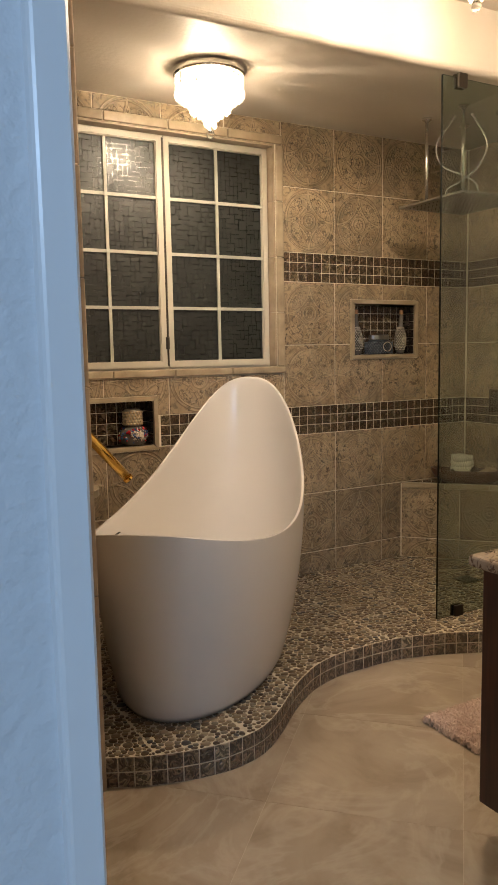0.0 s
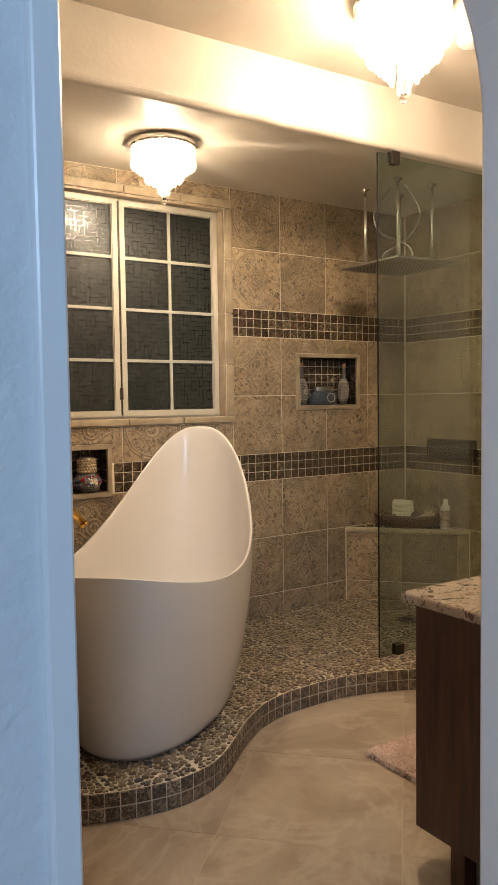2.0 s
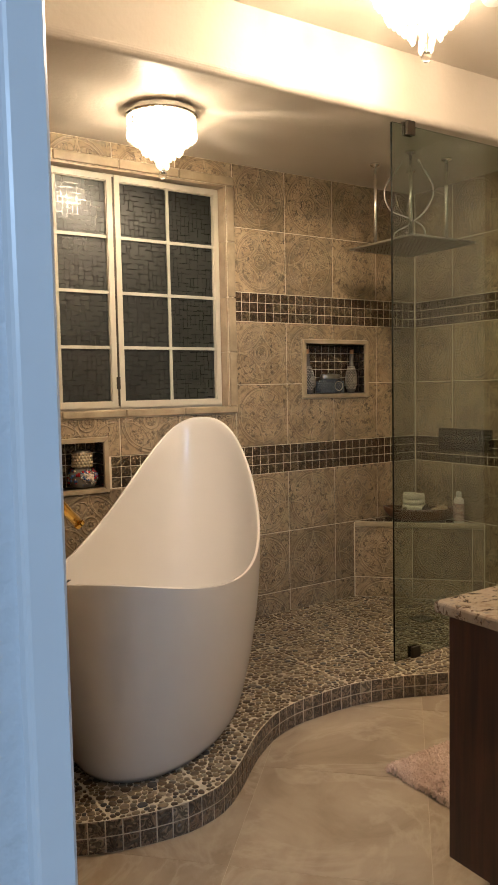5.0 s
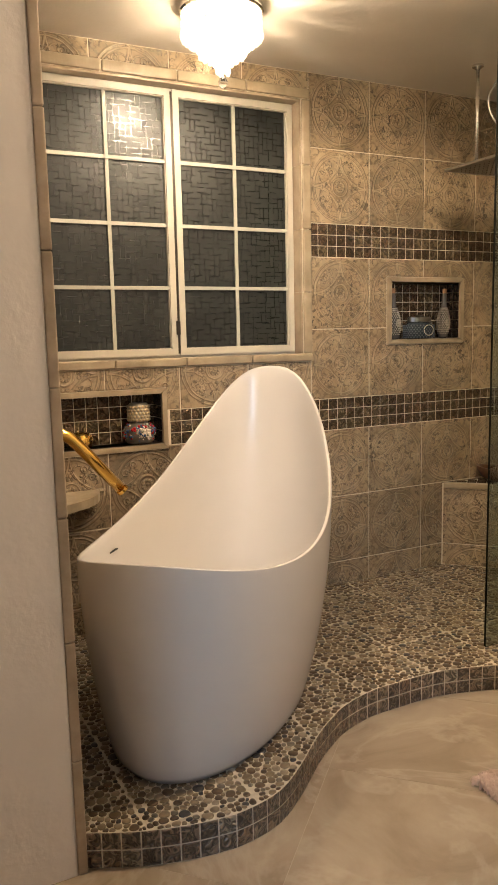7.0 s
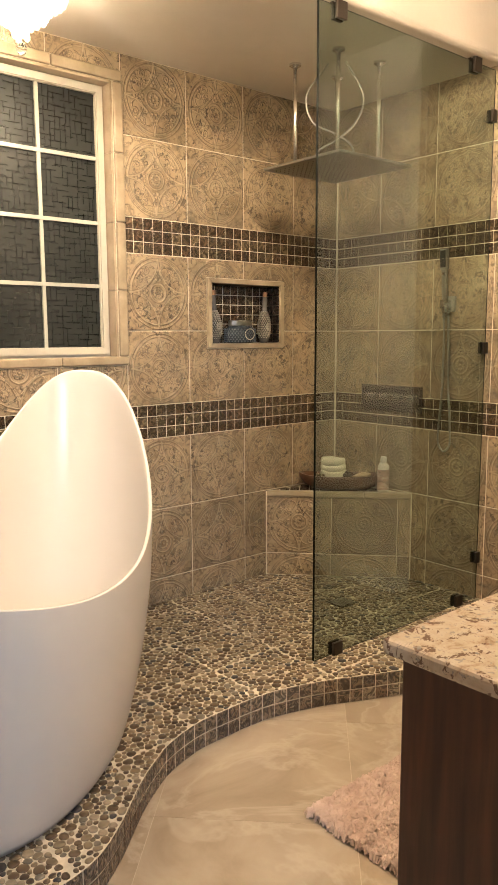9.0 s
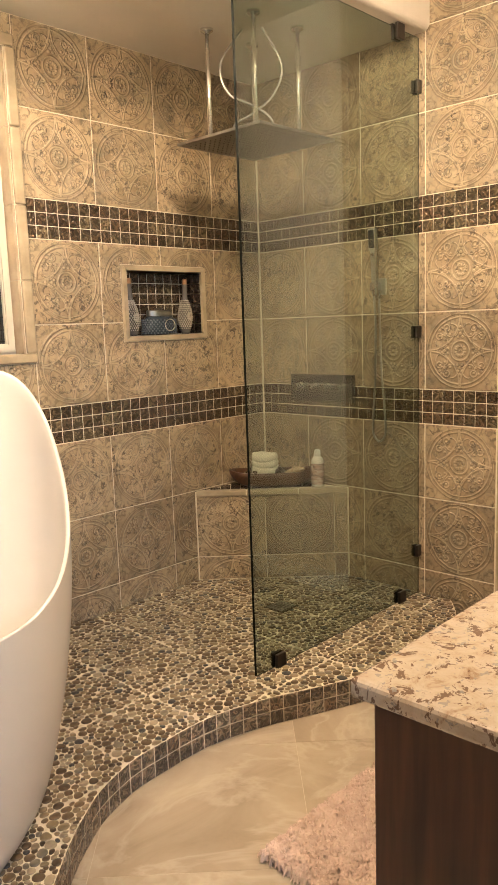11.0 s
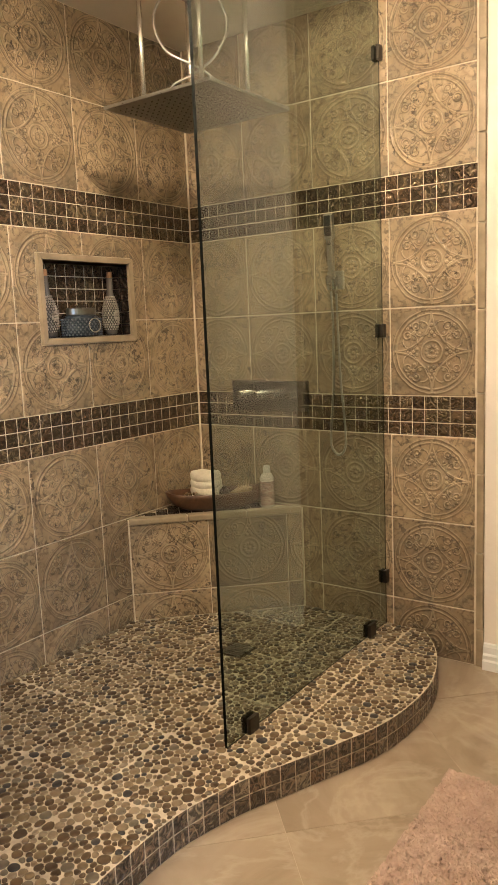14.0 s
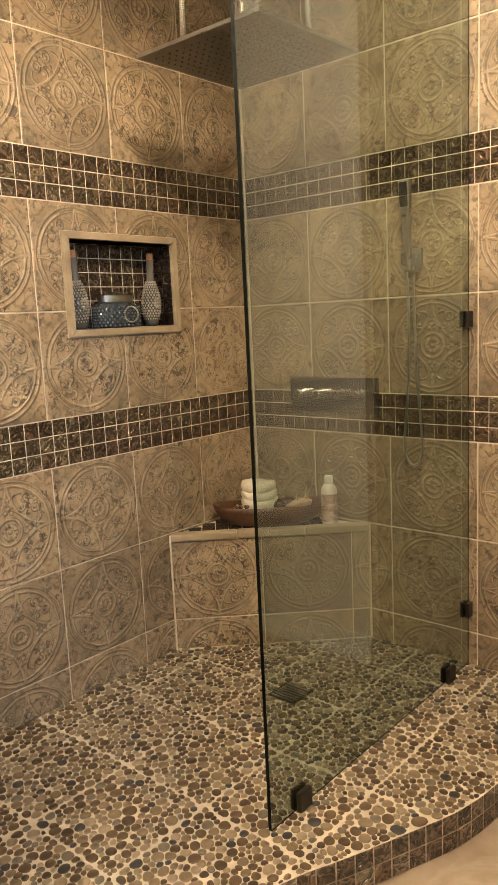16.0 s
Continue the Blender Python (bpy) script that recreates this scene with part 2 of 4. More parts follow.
def crystal():
    m = mat("lit_crystal", (0.95, 0.93, 0.9), 0.05)
    t = m.node_tree
    tr = t.nodes.new("ShaderNodeBsdfTranslucent")
    tr.inputs[0].default_value = (0.95, 0.92, 0.86, 1)
    gl = t.nodes.new("ShaderNodeBsdfTransparent")
    mx = t.nodes.new("ShaderNodeMixShader")
    mx.inputs[0].default_value = 0.55
    mx2 = t.nodes.new("ShaderNodeMixShader")
    mx2.inputs[0].default_value = 0.25
    t.links.new(tr.outputs[0], mx.inputs[1]), t.links.new(gl.outputs[0], mx.inputs[2])
    t.links.new(mx.outputs[0], mx2.inputs[1]), t.links.new(t.nodes["Principled BSDF"].outputs[0], mx2.inputs[2])
    t.links.new(mx2.outputs[0], t.nodes["Material Output"].inputs[0])
    return m


M_CRYSTAL = crystal()
M_BALL = mat("clear_crystal_ball", (0.95, 0.93, 0.9), 0.02, Transmission_Weight=1.0, IOR=1.5)
M_BULB = mat("glowing_bulb", (1, 0.9, 0.75), 0.4, Emission_Color=(1, 0.82, 0.58, 1), Emission_Strength=45.0)


def pebbles():
    m = mat("river_pebble", rough=0.42)
    n = Net(m)
    isl = n.node("ShaderNodeNewGeometry").outputs["Random Per Island"]
    r = n.math("FRACT", n.math("ADD", isl, n.math("MULTIPLY", n.random(), 7.0)))
    c = n.ramp(r, [(0.0, (0.25, 0.19, 0.12)), (0.16, (0.12, 0.075, 0.038)), (0.32, (0.33, 0.265, 0.18)), (0.44, (0.065, 0.040, 0.022)),
                   (0.60, (0.21, 0.155, 0.09)), (0.74, (0.10, 0.062, 0.031)), (0.86, (0.17, 0.145, 0.11)), (0.94, (0.030, 0.035, 0.042))], "CONSTANT")
    p = n.place()
    c = n.mix(n.math("MULTIPLY", n.noise(p, 90, 4), 0.5), c, (0.10, 0.07, 0.042))
    n.colour(c)
    n.bump(n.noise(p, 160, 3), 0.25, 0.001)
    n.rough(n.math("ADD", 0.22, n.math("MULTIPLY", n.noise(p, 120, 2), 0.2)))
    return m


M_PEBBLE = pebbles()


def floor_tile():
    m = mat("polished_beige_floor", rough=0.3)
    n = Net(m)
    sh = n.shifted()
    w = n.noise(sh, 2.2, 6, 0.6, 1.6)
    v = n.math("ABSOLUTE", n.math("SUBTRACT", n.noise(n.add(sh, (4.0, 2.0, 0.0)), 1.6, 5, 0.6, 2.2), 0.5))
    c = n.ramp(w, [(0.3, (0.24, 0.185, 0.13)), (0.5, (0.33, 0.265, 0.195)), (0.7, (0.40, 0.335, 0.255))])
    c = n.mix(n.math("SUBTRACT", 0.45, n.math("MULTIPLY", v, 9.0), clamp=True), c, (0.46, 0.395, 0.315))
    n.colour(c)
    n.rough(n.math("ADD", 0.24, n.math("MULTIPLY", n.noise(sh, 18, 3), 0.16)))
    n.bump(n.noise(sh, 25, 3), 0.05, 0.001)
    return m


M_FLOOR = floor_tile()
M_JOINT = grained("floor_joint", [(0.3, (0.42, 0.35, 0.265)), (0.7, (0.50, 0.425, 0.335))], 20, 0.7)


def granite():
    m = mat("speckled_granite", rough=0.18)
    n = Net(m)
    p = n.place()
    c = n.ramp(n.noise(p, 24, 6, 0.72, 0.8), [(0.3, (0.22, 0.14, 0.09)), (0.44, (0.36, 0.29, 0.22)), (0.58, (0.40, 0.335, 0.27)), (0.72, (0.27, 0.225, 0.185))])
    dark = n.math("GREATER_THAN", n.noise(n.add(p, (5.0, 1.0, 2.0)), 30, 5, 0.72, 0.6), 0.575)
    c = n.mix(n.math("MULTIPLY", dark, 0.85), c, (0.10, 0.055, 0.035))
    grey = n.math("GREATER_THAN", n.noise(n.add(p, (1.0, 6.0, 3.0)), 55, 3, 0.6), 0.63)
    c = n.mix(n.math("MULTIPLY", grey, 0.7), c, (0.20, 0.19, 0.18))
    n.colour(c)
    n.bump(n.noise(p, 90, 3), 0.06, 0.001)
    return m


M_GRANITE = granite()


def wood(name, dark, light, scale=6.0):
    m = mat(name, rough=0.4)
    n = Net(m)
    mp = n.node("ShaderNodeMapping")
    n.put(n.place(), mp.inputs[0])
    mp.inputs["Scale"].default_value = (1.0, 1.0, 0.06)
    g = n.noise(mp.outputs[0], 40 * scale / 6, 5, 0.6, 0.4)
    n.colour(n.ramp(g, [(0.3, dark), (0.7, light)]))
    n.bump(g, 0.2, 0.001)
    return m


M_WOOD = wood("dark_walnut", (0.026, 0.010, 0.006), (0.080, 0.031, 0.016))
M_TRAY = grained("carved_brown_wood", [(0.3, (0.035, 0.016, 0.008)), (0.7, (0.12, 0.055, 0.025))], 12, 0.32, 0.2, distort=1.5)
M_RUG = grained("pink_shag", [(0.3, (0.44, 0.32, 0.26)), (0.7, (0.58, 0.45, 0.38))], 18, 0.95, 0.5, 0.004, 120)

# ---- mesh tools ----


def mesh_of(name, bm, *materials, smooth=False):
    bmesh.ops.recalc_face_normals(bm, faces=bm.faces)
    me = bpy.data.meshes.new(name)
    bm.to_mesh(me)
    bm.free()
    for m in materials:
        me.materials.append(m)
    if smooth:
        for p in me.polygons:
            p.use_smooth = True
    return me


def part(name, bm, material, parent, label="", smooth=False, at=None):
    ob = new(name, mesh_of(name, bm, material, smooth=smooth))
    if at is not None:
        ob.matrix_basis = at
    ob.parent = parent
    if label:
        tagged(ob, label)
    return ob


def piece(name, me, parent, at):
    ob = new(name, me)
    ob.matrix_basis = at
    ob.parent = parent
    return ob


def thing(name, label, category, at=None, group="", kind=""):
    ob = new(name)
    ob.empty_display_size = 0.05
    if at is not None:
        ob.matrix_basis = at
    return tagged(ob, label, category, group, kind)


def solid(name, bm, material, label, category, kind="", smooth=False, group=""):
    ob = new(name, mesh_of(name, bm, material, smooth=smooth))
    return tagged(ob, label, category, group, kind)


def box(bm, x0, y0, z0, x1, y1, z1, bevel=0.0, segments=2):
    vs = [bm.verts.new(p) for p in ((x0, y0, z0), (x1, y0, z0), (x1, y1, z0), (x0, y1, z0), (x0, y0, z1), (x1, y0, z1), (x1, y1, z1), (x0, y1, z1))]
    fs = [bm.faces.new([vs[i] for i in q]) for q in ((3, 2, 1, 0), (4, 5, 6, 7), (0, 1, 5, 4), (1, 2, 6, 5), (2, 3, 7, 6), (3, 0, 4, 7))]
    if bevel:
        es = list({e for f in fs for e in f.edges})
        bmesh.ops.bevel(bm, geom=es, offset=bevel, segments=segments, affect="EDGES", profile=0.6)
    return bm


def boxed(*a, **k):
    return box(bmesh.new(), *a, **k)


def tube(path, radius, sides=10, bm=None, caps=True):
    """A round bar along a list of points; the radius may be a list."""
    bm = bm or bmesh.new()
    pts = [Vector(p) for p in path]
    rs = radius if isinstance(radius, (list, tuple)) else [radius] * len(pts)
    rings, side = [], None
    for i, p in enumerate(pts):
        d = (pts[min(i + 1, len(pts) - 1)] - pts[max(i - 1, 0)]).normalized()
        if side is None:
            side = d.orthogonal().normalized()
        side = (side - d * side.dot(d)).normalized()
        up = d.cross(side)
        rings.append([bm.verts.new(p + rs[i] * (math.cos(a) * side + math.sin(a) * up)) for a in (2 * math.pi * k / sides for k in range(sides))])
    for a, b in zip(rings, rings[1:]):
        for k in range(sides):
            bm.faces.new((a[k], a[(k + 1) % sides], b[(k + 1) % sides], b[k]))
    if caps:
        bm.faces.new(list(reversed(rings[0])))
        bm.faces.new(rings[-1])
    return bm


def lathe(profile, sides=24, bm=None, centre=(0, 0, 0)):
    """A turned body from (radius, height) pairs, round the z axis."""
    bm = bm or bmesh.new()
    c = Vector(centre)
    rings = []
    for r, z in profile:
        rings.append([bm.verts.new(c + Vector((r * math.cos(a), r * math.sin(a), z))) for a in (2 * math.pi * k / sides for k in range(sides))])
    for a, b in zip(rings, rings[1:]):
        for k in range(sides):
            bm.faces.new((a[k], a[(k + 1) % sides], b[(k + 1) % sides], b[k]))
    bm.faces.new(list(reversed(rings[0])))
    bm.faces.new(rings[-1])
    return bm


def ball(bm, centre, rx, rz=None, seg=8, rings=5):
    rz = rz or rx
    prof = [(max(rx * math.sin(math.pi * i / rings), 0.0004), -rz * math.cos(math.pi * i / rings)) for i in range(rings + 1)]
    return lathe(prof, seg, bm, centre)


def spline(points, steps=8):
    """A smooth line through the points."""
    pts = [Vector(p) for p in points]
    pts = [2 * pts[0] - pts[1], *pts, 2 * pts[-1] - pts[-2]]
    out = []
    for i in range(1, len(pts) - 2):
        a, b, c, d = pts[i - 1:i + 3]
        for s in range(steps):
            t = s / steps
            out.append(0.5 * (2 * b + (c - a) * t + (2 * a - 5 * b + 4 * c - d) * t * t + (3 * b - a - 3 * c + d) * t ** 3))
    return [*out, pts[-2]]


def cut(rects, hole):
    """Takes a hole (u0, v0, u1, v1) out of rectangles."""
    out = []
    h0, k0, h1, k1 = hole
    for u0, v0, u1, v1 in rects:
        if h0 >= u1 or h1 <= u0 or k0 >= v1 or k1 <= v0:
            out.append((u0, v0, u1, v1))
            continue
        a, b = max(u0, h0), min(u1, h1)
        if u0 < h0:
            out.append((u0, v0, h0, v1))
        if u1 > h1:
            out.append((h1, v0, u1, v1))
        if v0 < k0:
            out.append((a, v0, b, k0))
        if v1 > k1:
            out.append((a, k1, b, v1))
    return [q for q in out if q[2] - q[0] > 0.004 and q[3] - q[1] > 0.004]


def slab(rects, y0, y1, bm=None):
    bm = bm or bmesh.new()
    for u0, v0, u1, v1 in rects:
        box(bm, u0, y0, v0, u1, y1, v1)
    return bm


def wall_rects(u0, v0, u1, v1, holes):
    rects = [(u0, v0, u1, v1)]
    for h in holes:
        rects = cut(rects, h)
    return rects

# ---- setting ----
CEIL = 2.77
WING_X, WING_Y = -2.80, -1.30
WINDOW = (-2.545, 1.256, -1.362, 2.390)
NICHE = (-0.858, 1.309, -0.419, 1.591)
NICHE_L = (-2.535, 0.893, -2.076, 1.108)
SOFFIT = ((-2.79, -0.915), (0.0, -0.985))
DOOR_Y0, DOOR_Y1 = -2.79, -2.70
DOOR_X0, DOOR_X1, CASING, SPRING = -3.261, -2.497, 0.034, 1.80


def shell(name, bm, material, label, category="wall"):
    return solid(name, bm, material, label, category, kind="structure")


wall_back = shell("wall_north", slab(wall_rects(-3.0, -0.1, 0.15, 2.80, [WINDOW, NICHE, NICHE_L]), 0.0, 0.16), M_GROUT, "tiled wall with a window and two recessed niches")
wall_right = shell("wall_east", boxed(0.0, -1.332, -0.1, 0.15, 0.0, 2.80), M_GROUT, "tiled shower wall with two mosaic bands")
shell("wall_east_painted", boxed(0.0, -2.9, -0.1, 0.15, -1.334, 2.80), M_PAINT, "painted off-white wall beside the shower")
wall_left = shell("wall_west_tiled", boxed(-2.95, WING_Y + 0.03, -0.1, WING_X, 0.0, 2.80), M_GROUT, "tiled end wall behind the bath spout")
bm = boxed(-4.2, WING_Y, -0.1, WING_X - 0.017, WING_Y + 0.12, 2.80, 0.006, 3)
shell("wall_wing", bm, M_PAINT, "painted partition wall with rounded corner")
shell("wall_west", boxed(-4.3, -2.9, -0.1, -4.2, WING_Y + 0.1, 2.80), M_PAINT, "painted side wall of the bathroom")
# doorway wall: an arched opening with a narrow casing


def arch(grow):
    """The outline of the opening from foot to foot."""
    x0, x1 = DOOR_X0 - grow, DOOR_X1 + grow
    m, r = (x0 + x1) / 2, (x1 - x0) / 2
    return [(x0, -0.1), *((m - r * math.cos(t), SPRING + r * math.sin(t)) for t in (math.pi * i / 24 for i in range(25))), (x1, -0.1)]


def pierced(y, pts, x0, x1, top, bm):
    """A wall face at y, from x0 to x1, round the outline."""
    for (xa, za), (xb, zb) in zip(pts, pts[1:]):
        if xb - xa > 1e-6:
            bm.faces.new([bm.verts.new(p) for p in ((xa, y, za), (xb, y, zb), (xb, y, top), (xa, y, top))])
    for a, q in ((x0, pts[0][0]), (pts[-1][0], x1)):
        bm.faces.new([bm.verts.new(p) for p in ((a, y, -0.1), (q, y, -0.1), (q, y, top), (a, y, top))])
    return bm


bm = pierced(DOOR_Y0, arch(0.0), -6.5, 0.15, 2.85, bmesh.new())
pierced(DOOR_Y1, arch(0.0), -6.5, 0.15, 2.85, bm)
box(bm, -6.5, DOOR_Y0 + 0.03, 2.845, 0.15, DOOR_Y1 - 0.03, 2.85)
shell("wall_south", bm, M_BLUE, "orange-peel textured wall with an arched doorway")
bm = bmesh.new()
levels = []
for f, y in ((1.06, DOOR_Y0 + 0.001), (1.0, DOOR_Y0 - 0.007), (0.94, DOOR_Y0 - 0.010), (0.86, DOOR_Y0 - 0.011), (0.10, DOOR_Y0 - 0.011), (0.0, DOOR_Y0 - 0.007), (-0.06, DOOR_Y0 + 0.002), (-0.06, DOOR_Y1 - 0.002), (0.0, DOOR_Y1 + 0.003), (1.0, DOOR_Y1 + 0.003)):
    levels.append([bm.verts.new((x, y, z)) for x, z in arch(CASING * f)])
for p, q in zip(levels, levels[1:]):
    for k in range(len(p) - 1):
        bm.faces.new((p[k], p[k + 1], q[k + 1], q[k]))
shell("trim_door", bm, M_SMOOTH, "smooth painted arched door lining", "trim")
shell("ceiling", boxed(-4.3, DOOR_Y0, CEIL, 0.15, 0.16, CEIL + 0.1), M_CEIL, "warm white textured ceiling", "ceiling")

# dropped ceiling over bath and shower, with a rounded lower edge
bm = bmesh.new()
prof = []
for x, y in SOFFIT:
    ring = [(0.0, 2.508), (y + 0.05, 2.497)]
    ring += [(y + 0.03 - 0.03 * math.sin(a), 2.526 - 0.03 * math.cos(a)) for a in (math.pi / 2 * i / 6 for i in range(7))]
    ring += [(y, CEIL + 0.02), (0.0, CEIL + 0.02)]
    prof.append([bm.verts.new((x, yy, zz)) for yy, zz in ring])
a, b = prof
for i in range(len(a)):
    j = (i + 1) % len(a)
    bm.faces.new((a[i], a[j], b[j], b[i]))
bm.faces.new(a), bm.faces.new(list(reversed(b)))
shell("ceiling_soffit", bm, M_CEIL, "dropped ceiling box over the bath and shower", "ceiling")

# the bedroom from which the camera comes
shell("wall_bedroom_west", boxed(-6.6, -7.0, -0.1, -6.5, DOOR_Y0, 2.75), M_BLUE, "plain bedroom wall")
shell("wall_bedroom_east", boxed(-0.6, -7.0, -0.1, -0.5, DOOR_Y0, 2.75), M_BLUE, "plain bedroom wall")
shell("wall_bedroom_south", boxed(-6.6, -7.1, -0.1, -0.5, -7.0, 2.75), M_BLUE, "plain bedroom wall")
shell("ceiling_bedroom", boxed(-6.6, -7.1, 2.75, -0.5, DOOR_Y0, 2.85), M_CEIL, "plain bedroom ceiling", "ceiling")
shell("floor_bedroom", boxed(-6.6, -7.1, -0.1, -0.5, DOOR_Y0, -0.002), M_JOINT, "plain bedroom floor", "floor")
floor = shell("floor", boxed(-4.3, DOOR_Y0, -0.12, 0.15, 0.16, -0.0008), M_JOINT, "polished beige stone tile floor", "floor")

# platform with its curved kerb
EDGE = [(-2.80, -1.285), (-2.679, -1.344), (-2.576, -1.379), (-2.479, -1.398), (-2.388, -1.401), (-2.273, -1.372), (-2.165, -1.30), (-2.03, -1.182),
        (-1.935, -1.112), (-1.84, -1.056), (-1.70, -1.013), (-1.566, -1.006), (-1.48, -1.004), (-1.37, -1.014), (-1.235, -1.051), (-1.144, -1.086),
        (-1.039, -1.137), (-0.881, -1.206), (-0.75, -1.258), (-0.6, -1.287), (-0.426, -1.291), (-0.272, -1.258), (-0.136, -1.199), (-0.036, -1.13), (0.0, -1.10)]
kerb = [Vector((p.x, p.y)) for p in spline([(x, y, 0) for x, y in EDGE], 10)]
PLAT = 0.100


def outline(bm, pts, z0, z1):
    lo = [bm.verts.new((x, y, z0)) for x, y in pts]
    hi = [bm.verts.new((x, y, z1)) for x, y in pts]
    bm.faces.new(list(reversed(lo))), bm.faces.new(hi)
    for i in range(len(pts)):
        j = (i + 1) % len(pts)
        bm.faces.new((lo[i], lo[j], hi[j], hi[i]))
    return bm


def kerb_y(x):
    for p, q in zip(kerb, kerb[1:]):
        if p.x <= x <= q.x:
            return p.y + (q.y - p.y) * (x - p.x) / max(q.x - p.x, 1e-6)
    return kerb[-1].y


inner = [(p.x, p.y + 0.0042) for p in kerb]
platform = shell("floor_platform", outline(bmesh.new(), [*inner, (0.0, 0.0), (-2.80, 0.0)], -0.05, PLAT - 0.001), M_SEAM, "raised pebble floor with a serpentine mosaic kerb", "floor")

# skirting
bm = bmesh.new()
rings = [[bm.verts.new((x, y, z)) for x, z in ((0.0, 0.0), (-0.024, 0.0), (-0.024, 0.034), (-0.020, 0.042), (-0.020, 0.056), (-0.014, 0.064), (-0.014, 0.088), (-0.009, 0.098), (0.0, 0.101))] for y in (-2.70, -1.336)]
for i in range(9):
    j = (i + 1) % 9
    bm.faces.new((rings[0][i], rings[0][j], rings[1][j], rings[1][i]))
bm.faces.new(rings[0]), bm.faces.new(list(reversed(rings[1])))
shell("baseboard_east", bm, M_SMOOTH, "white painted skirting board", "baseboard")

# ---- window ----


def window():
    w = thing("window_1", "pair of cream-framed casement windows with obscure night-dark glass", "window", kind="structure")
    x0, z0, x1, z1 = WINDOW
    Y = 0.05
    # fixed outer frame
    bm = slab(wall_rects(x0, z0, x1, z1, [(x0 + 0.022, z0 + 0.018, x1 - 0.022, z1 - 0.022)]), Y + 0.012, Y + 0.08)
    part("window_frame", bm, M_VINYL, w)
    mid = -1.962
    part("mullion", boxed(mid - 0.012, Y + 0.004, z0 + 0.018, mid + 0.012, Y + 0.07, z1 - 0.022, 0.003), M_BRONZE, w, "dark seal between the sashes")
    for k, (a, b) in enumerate(((x0 + 0.016, mid - 0.006), (mid + 0.006, x1 - 0.016))):
        c, d = z0 + 0.012, z1 - 0.016
        f = 0.027
        sash = part("sash", slab(wall_rects(a, c, b, d, [(a + f, c + f, b - f, d - f)]), Y, Y + 0.04), M_VINYL, w)
        part("sash_bead", slab(wall_rects(a + f - 0.006, c + f - 0.006, b - f + 0.006, d - f + 0.006, [(a + f + 0.004, c + f + 0.004, b - f - 0.004, d - f - 0.004)]), Y + 0.008, Y + 0.03), M_VINYL, sash)
        part("pane", boxed(a + f - 0.004, Y + 0.022, c + f - 0.004, b - f + 0.004, Y + 0.028, d - f + 0.004), M_WGLASS, sash)
        # woven pattern of short clear strokes, lying and standing by turns
        rnd = random.Random(5 + k)
        bm = bmesh.new()
        pitch = 0.0235
        u0, u1, v0, v1 = a + f, b - f, c + f, d - f
        for i in range(int((u1 - u0) / pitch)):
            for j in range(int((v1 - v0) / pitch)):
                x = u0 + pitch * (i + 0.5) + rnd.uniform(-0.004, 0.004)
                z = v0 + pitch * (j + 0.5) + rnd.uniform(-0.004, 0.004)
                lying = (i + 2 * j) % 4 < 2
                if rnd.random() < (0.10 if lying else 0.35):
                    continue
                L, hw = rnd.uniform(0.015, 0.033), rnd.uniform(0.0009, 0.0015)
                q = (x - L, z - hw, x + L, z + hw) if lying else (x - hw, z - L, x + hw, z + L)
                q = (max(q[0], u0), max(q[1], v0), min(q[2], u1), min(q[3], v1))
                y = Y + 0.0212 - 0.0004 * rnd.random()
                bm.faces.new([bm.verts.new((xx, y, zz)) for xx, zz in ((q[0], q[1]), (q[2], q[1]), (q[2], q[3]), (q[0], q[3]))])
        tagged(part("glass_pattern", bm, M_WLINE, sash), kind="stuff")
        m = (a + b) / 2
        part("muntin", boxed(m - 0.0075, Y + 0.012, c + f, m + 0.0075, Y + 0.021, d - f), M_BAR, sash)
        for i in (1, 2, 3):
            z = c + f + (d - c - 2 * f) * i / 4
            part("muntin", boxed(a + f, Y + 0.0105, z - 0.0075, b - f, Y + 0.0205, z + 0.0075), M_BAR, sash)
    bm = boxed(mid - 0.012, Y - 0.012, z0 + 0.10, mid + 0.004, Y + 0.006, z0 + 0.16, 0.003)
    part("latch", bm, M_BRONZE, w, "dark casement latch")
    # reveal lining and rounded stone trim, in short lengths
    e = 0.045

    def length(p, q):
        bm = bmesh.new()
        return box(bm, p[0], -0.014, p[1], q[0], 0.0, q[1], 0.008, 3)
    n = 4
    for i in range(n):
        a, b = x0 - e + (x1 - x0 + 2 * e) * i / n, x0 - e + (x1 - x0 + 2 * e) * (i + 1) / n
        part("trim", length((a, z1), (b - 0.002, z1 + e)), M_TRIM, w)
        part("sill", boxed(a, -0.016, z0 - 0.035, b - 0.002, Y + 0.012, z0 + 0.002, 0.008, 3), M_TRIM, w)
        a, b = z0 + 0.002 + (z1 - z0 - 0.002) * i / n, z0 + 0.002 + (z1 - z0 - 0.002) * (i + 1) / n
        part("trim", length((x1, a), (x1 + e, b - 0.002)), M_TRIM, w)
        part("trim", length((x0 - e, a), (x0, b - 0.002)), M_TRIM, w)
        part("reveal", boxed(x1 - 0.010, 0.0, a, x1, Y + 0.011, b - 0.002), M_TRIMDK, w)
    part("reveal", boxed(x0, 0.0, z1 - 0.010, x1, Y + 0.011, z1), M_TRIMDK, w)


window()
shell("backdrop", boxed(-3.2, 0.5, 0.6, -0.8, 0.52, 2.9), M_BLACK, "dark night outside the window", "backdrop")

# ---- wall tiles ----
G = 0.0045       # joint width


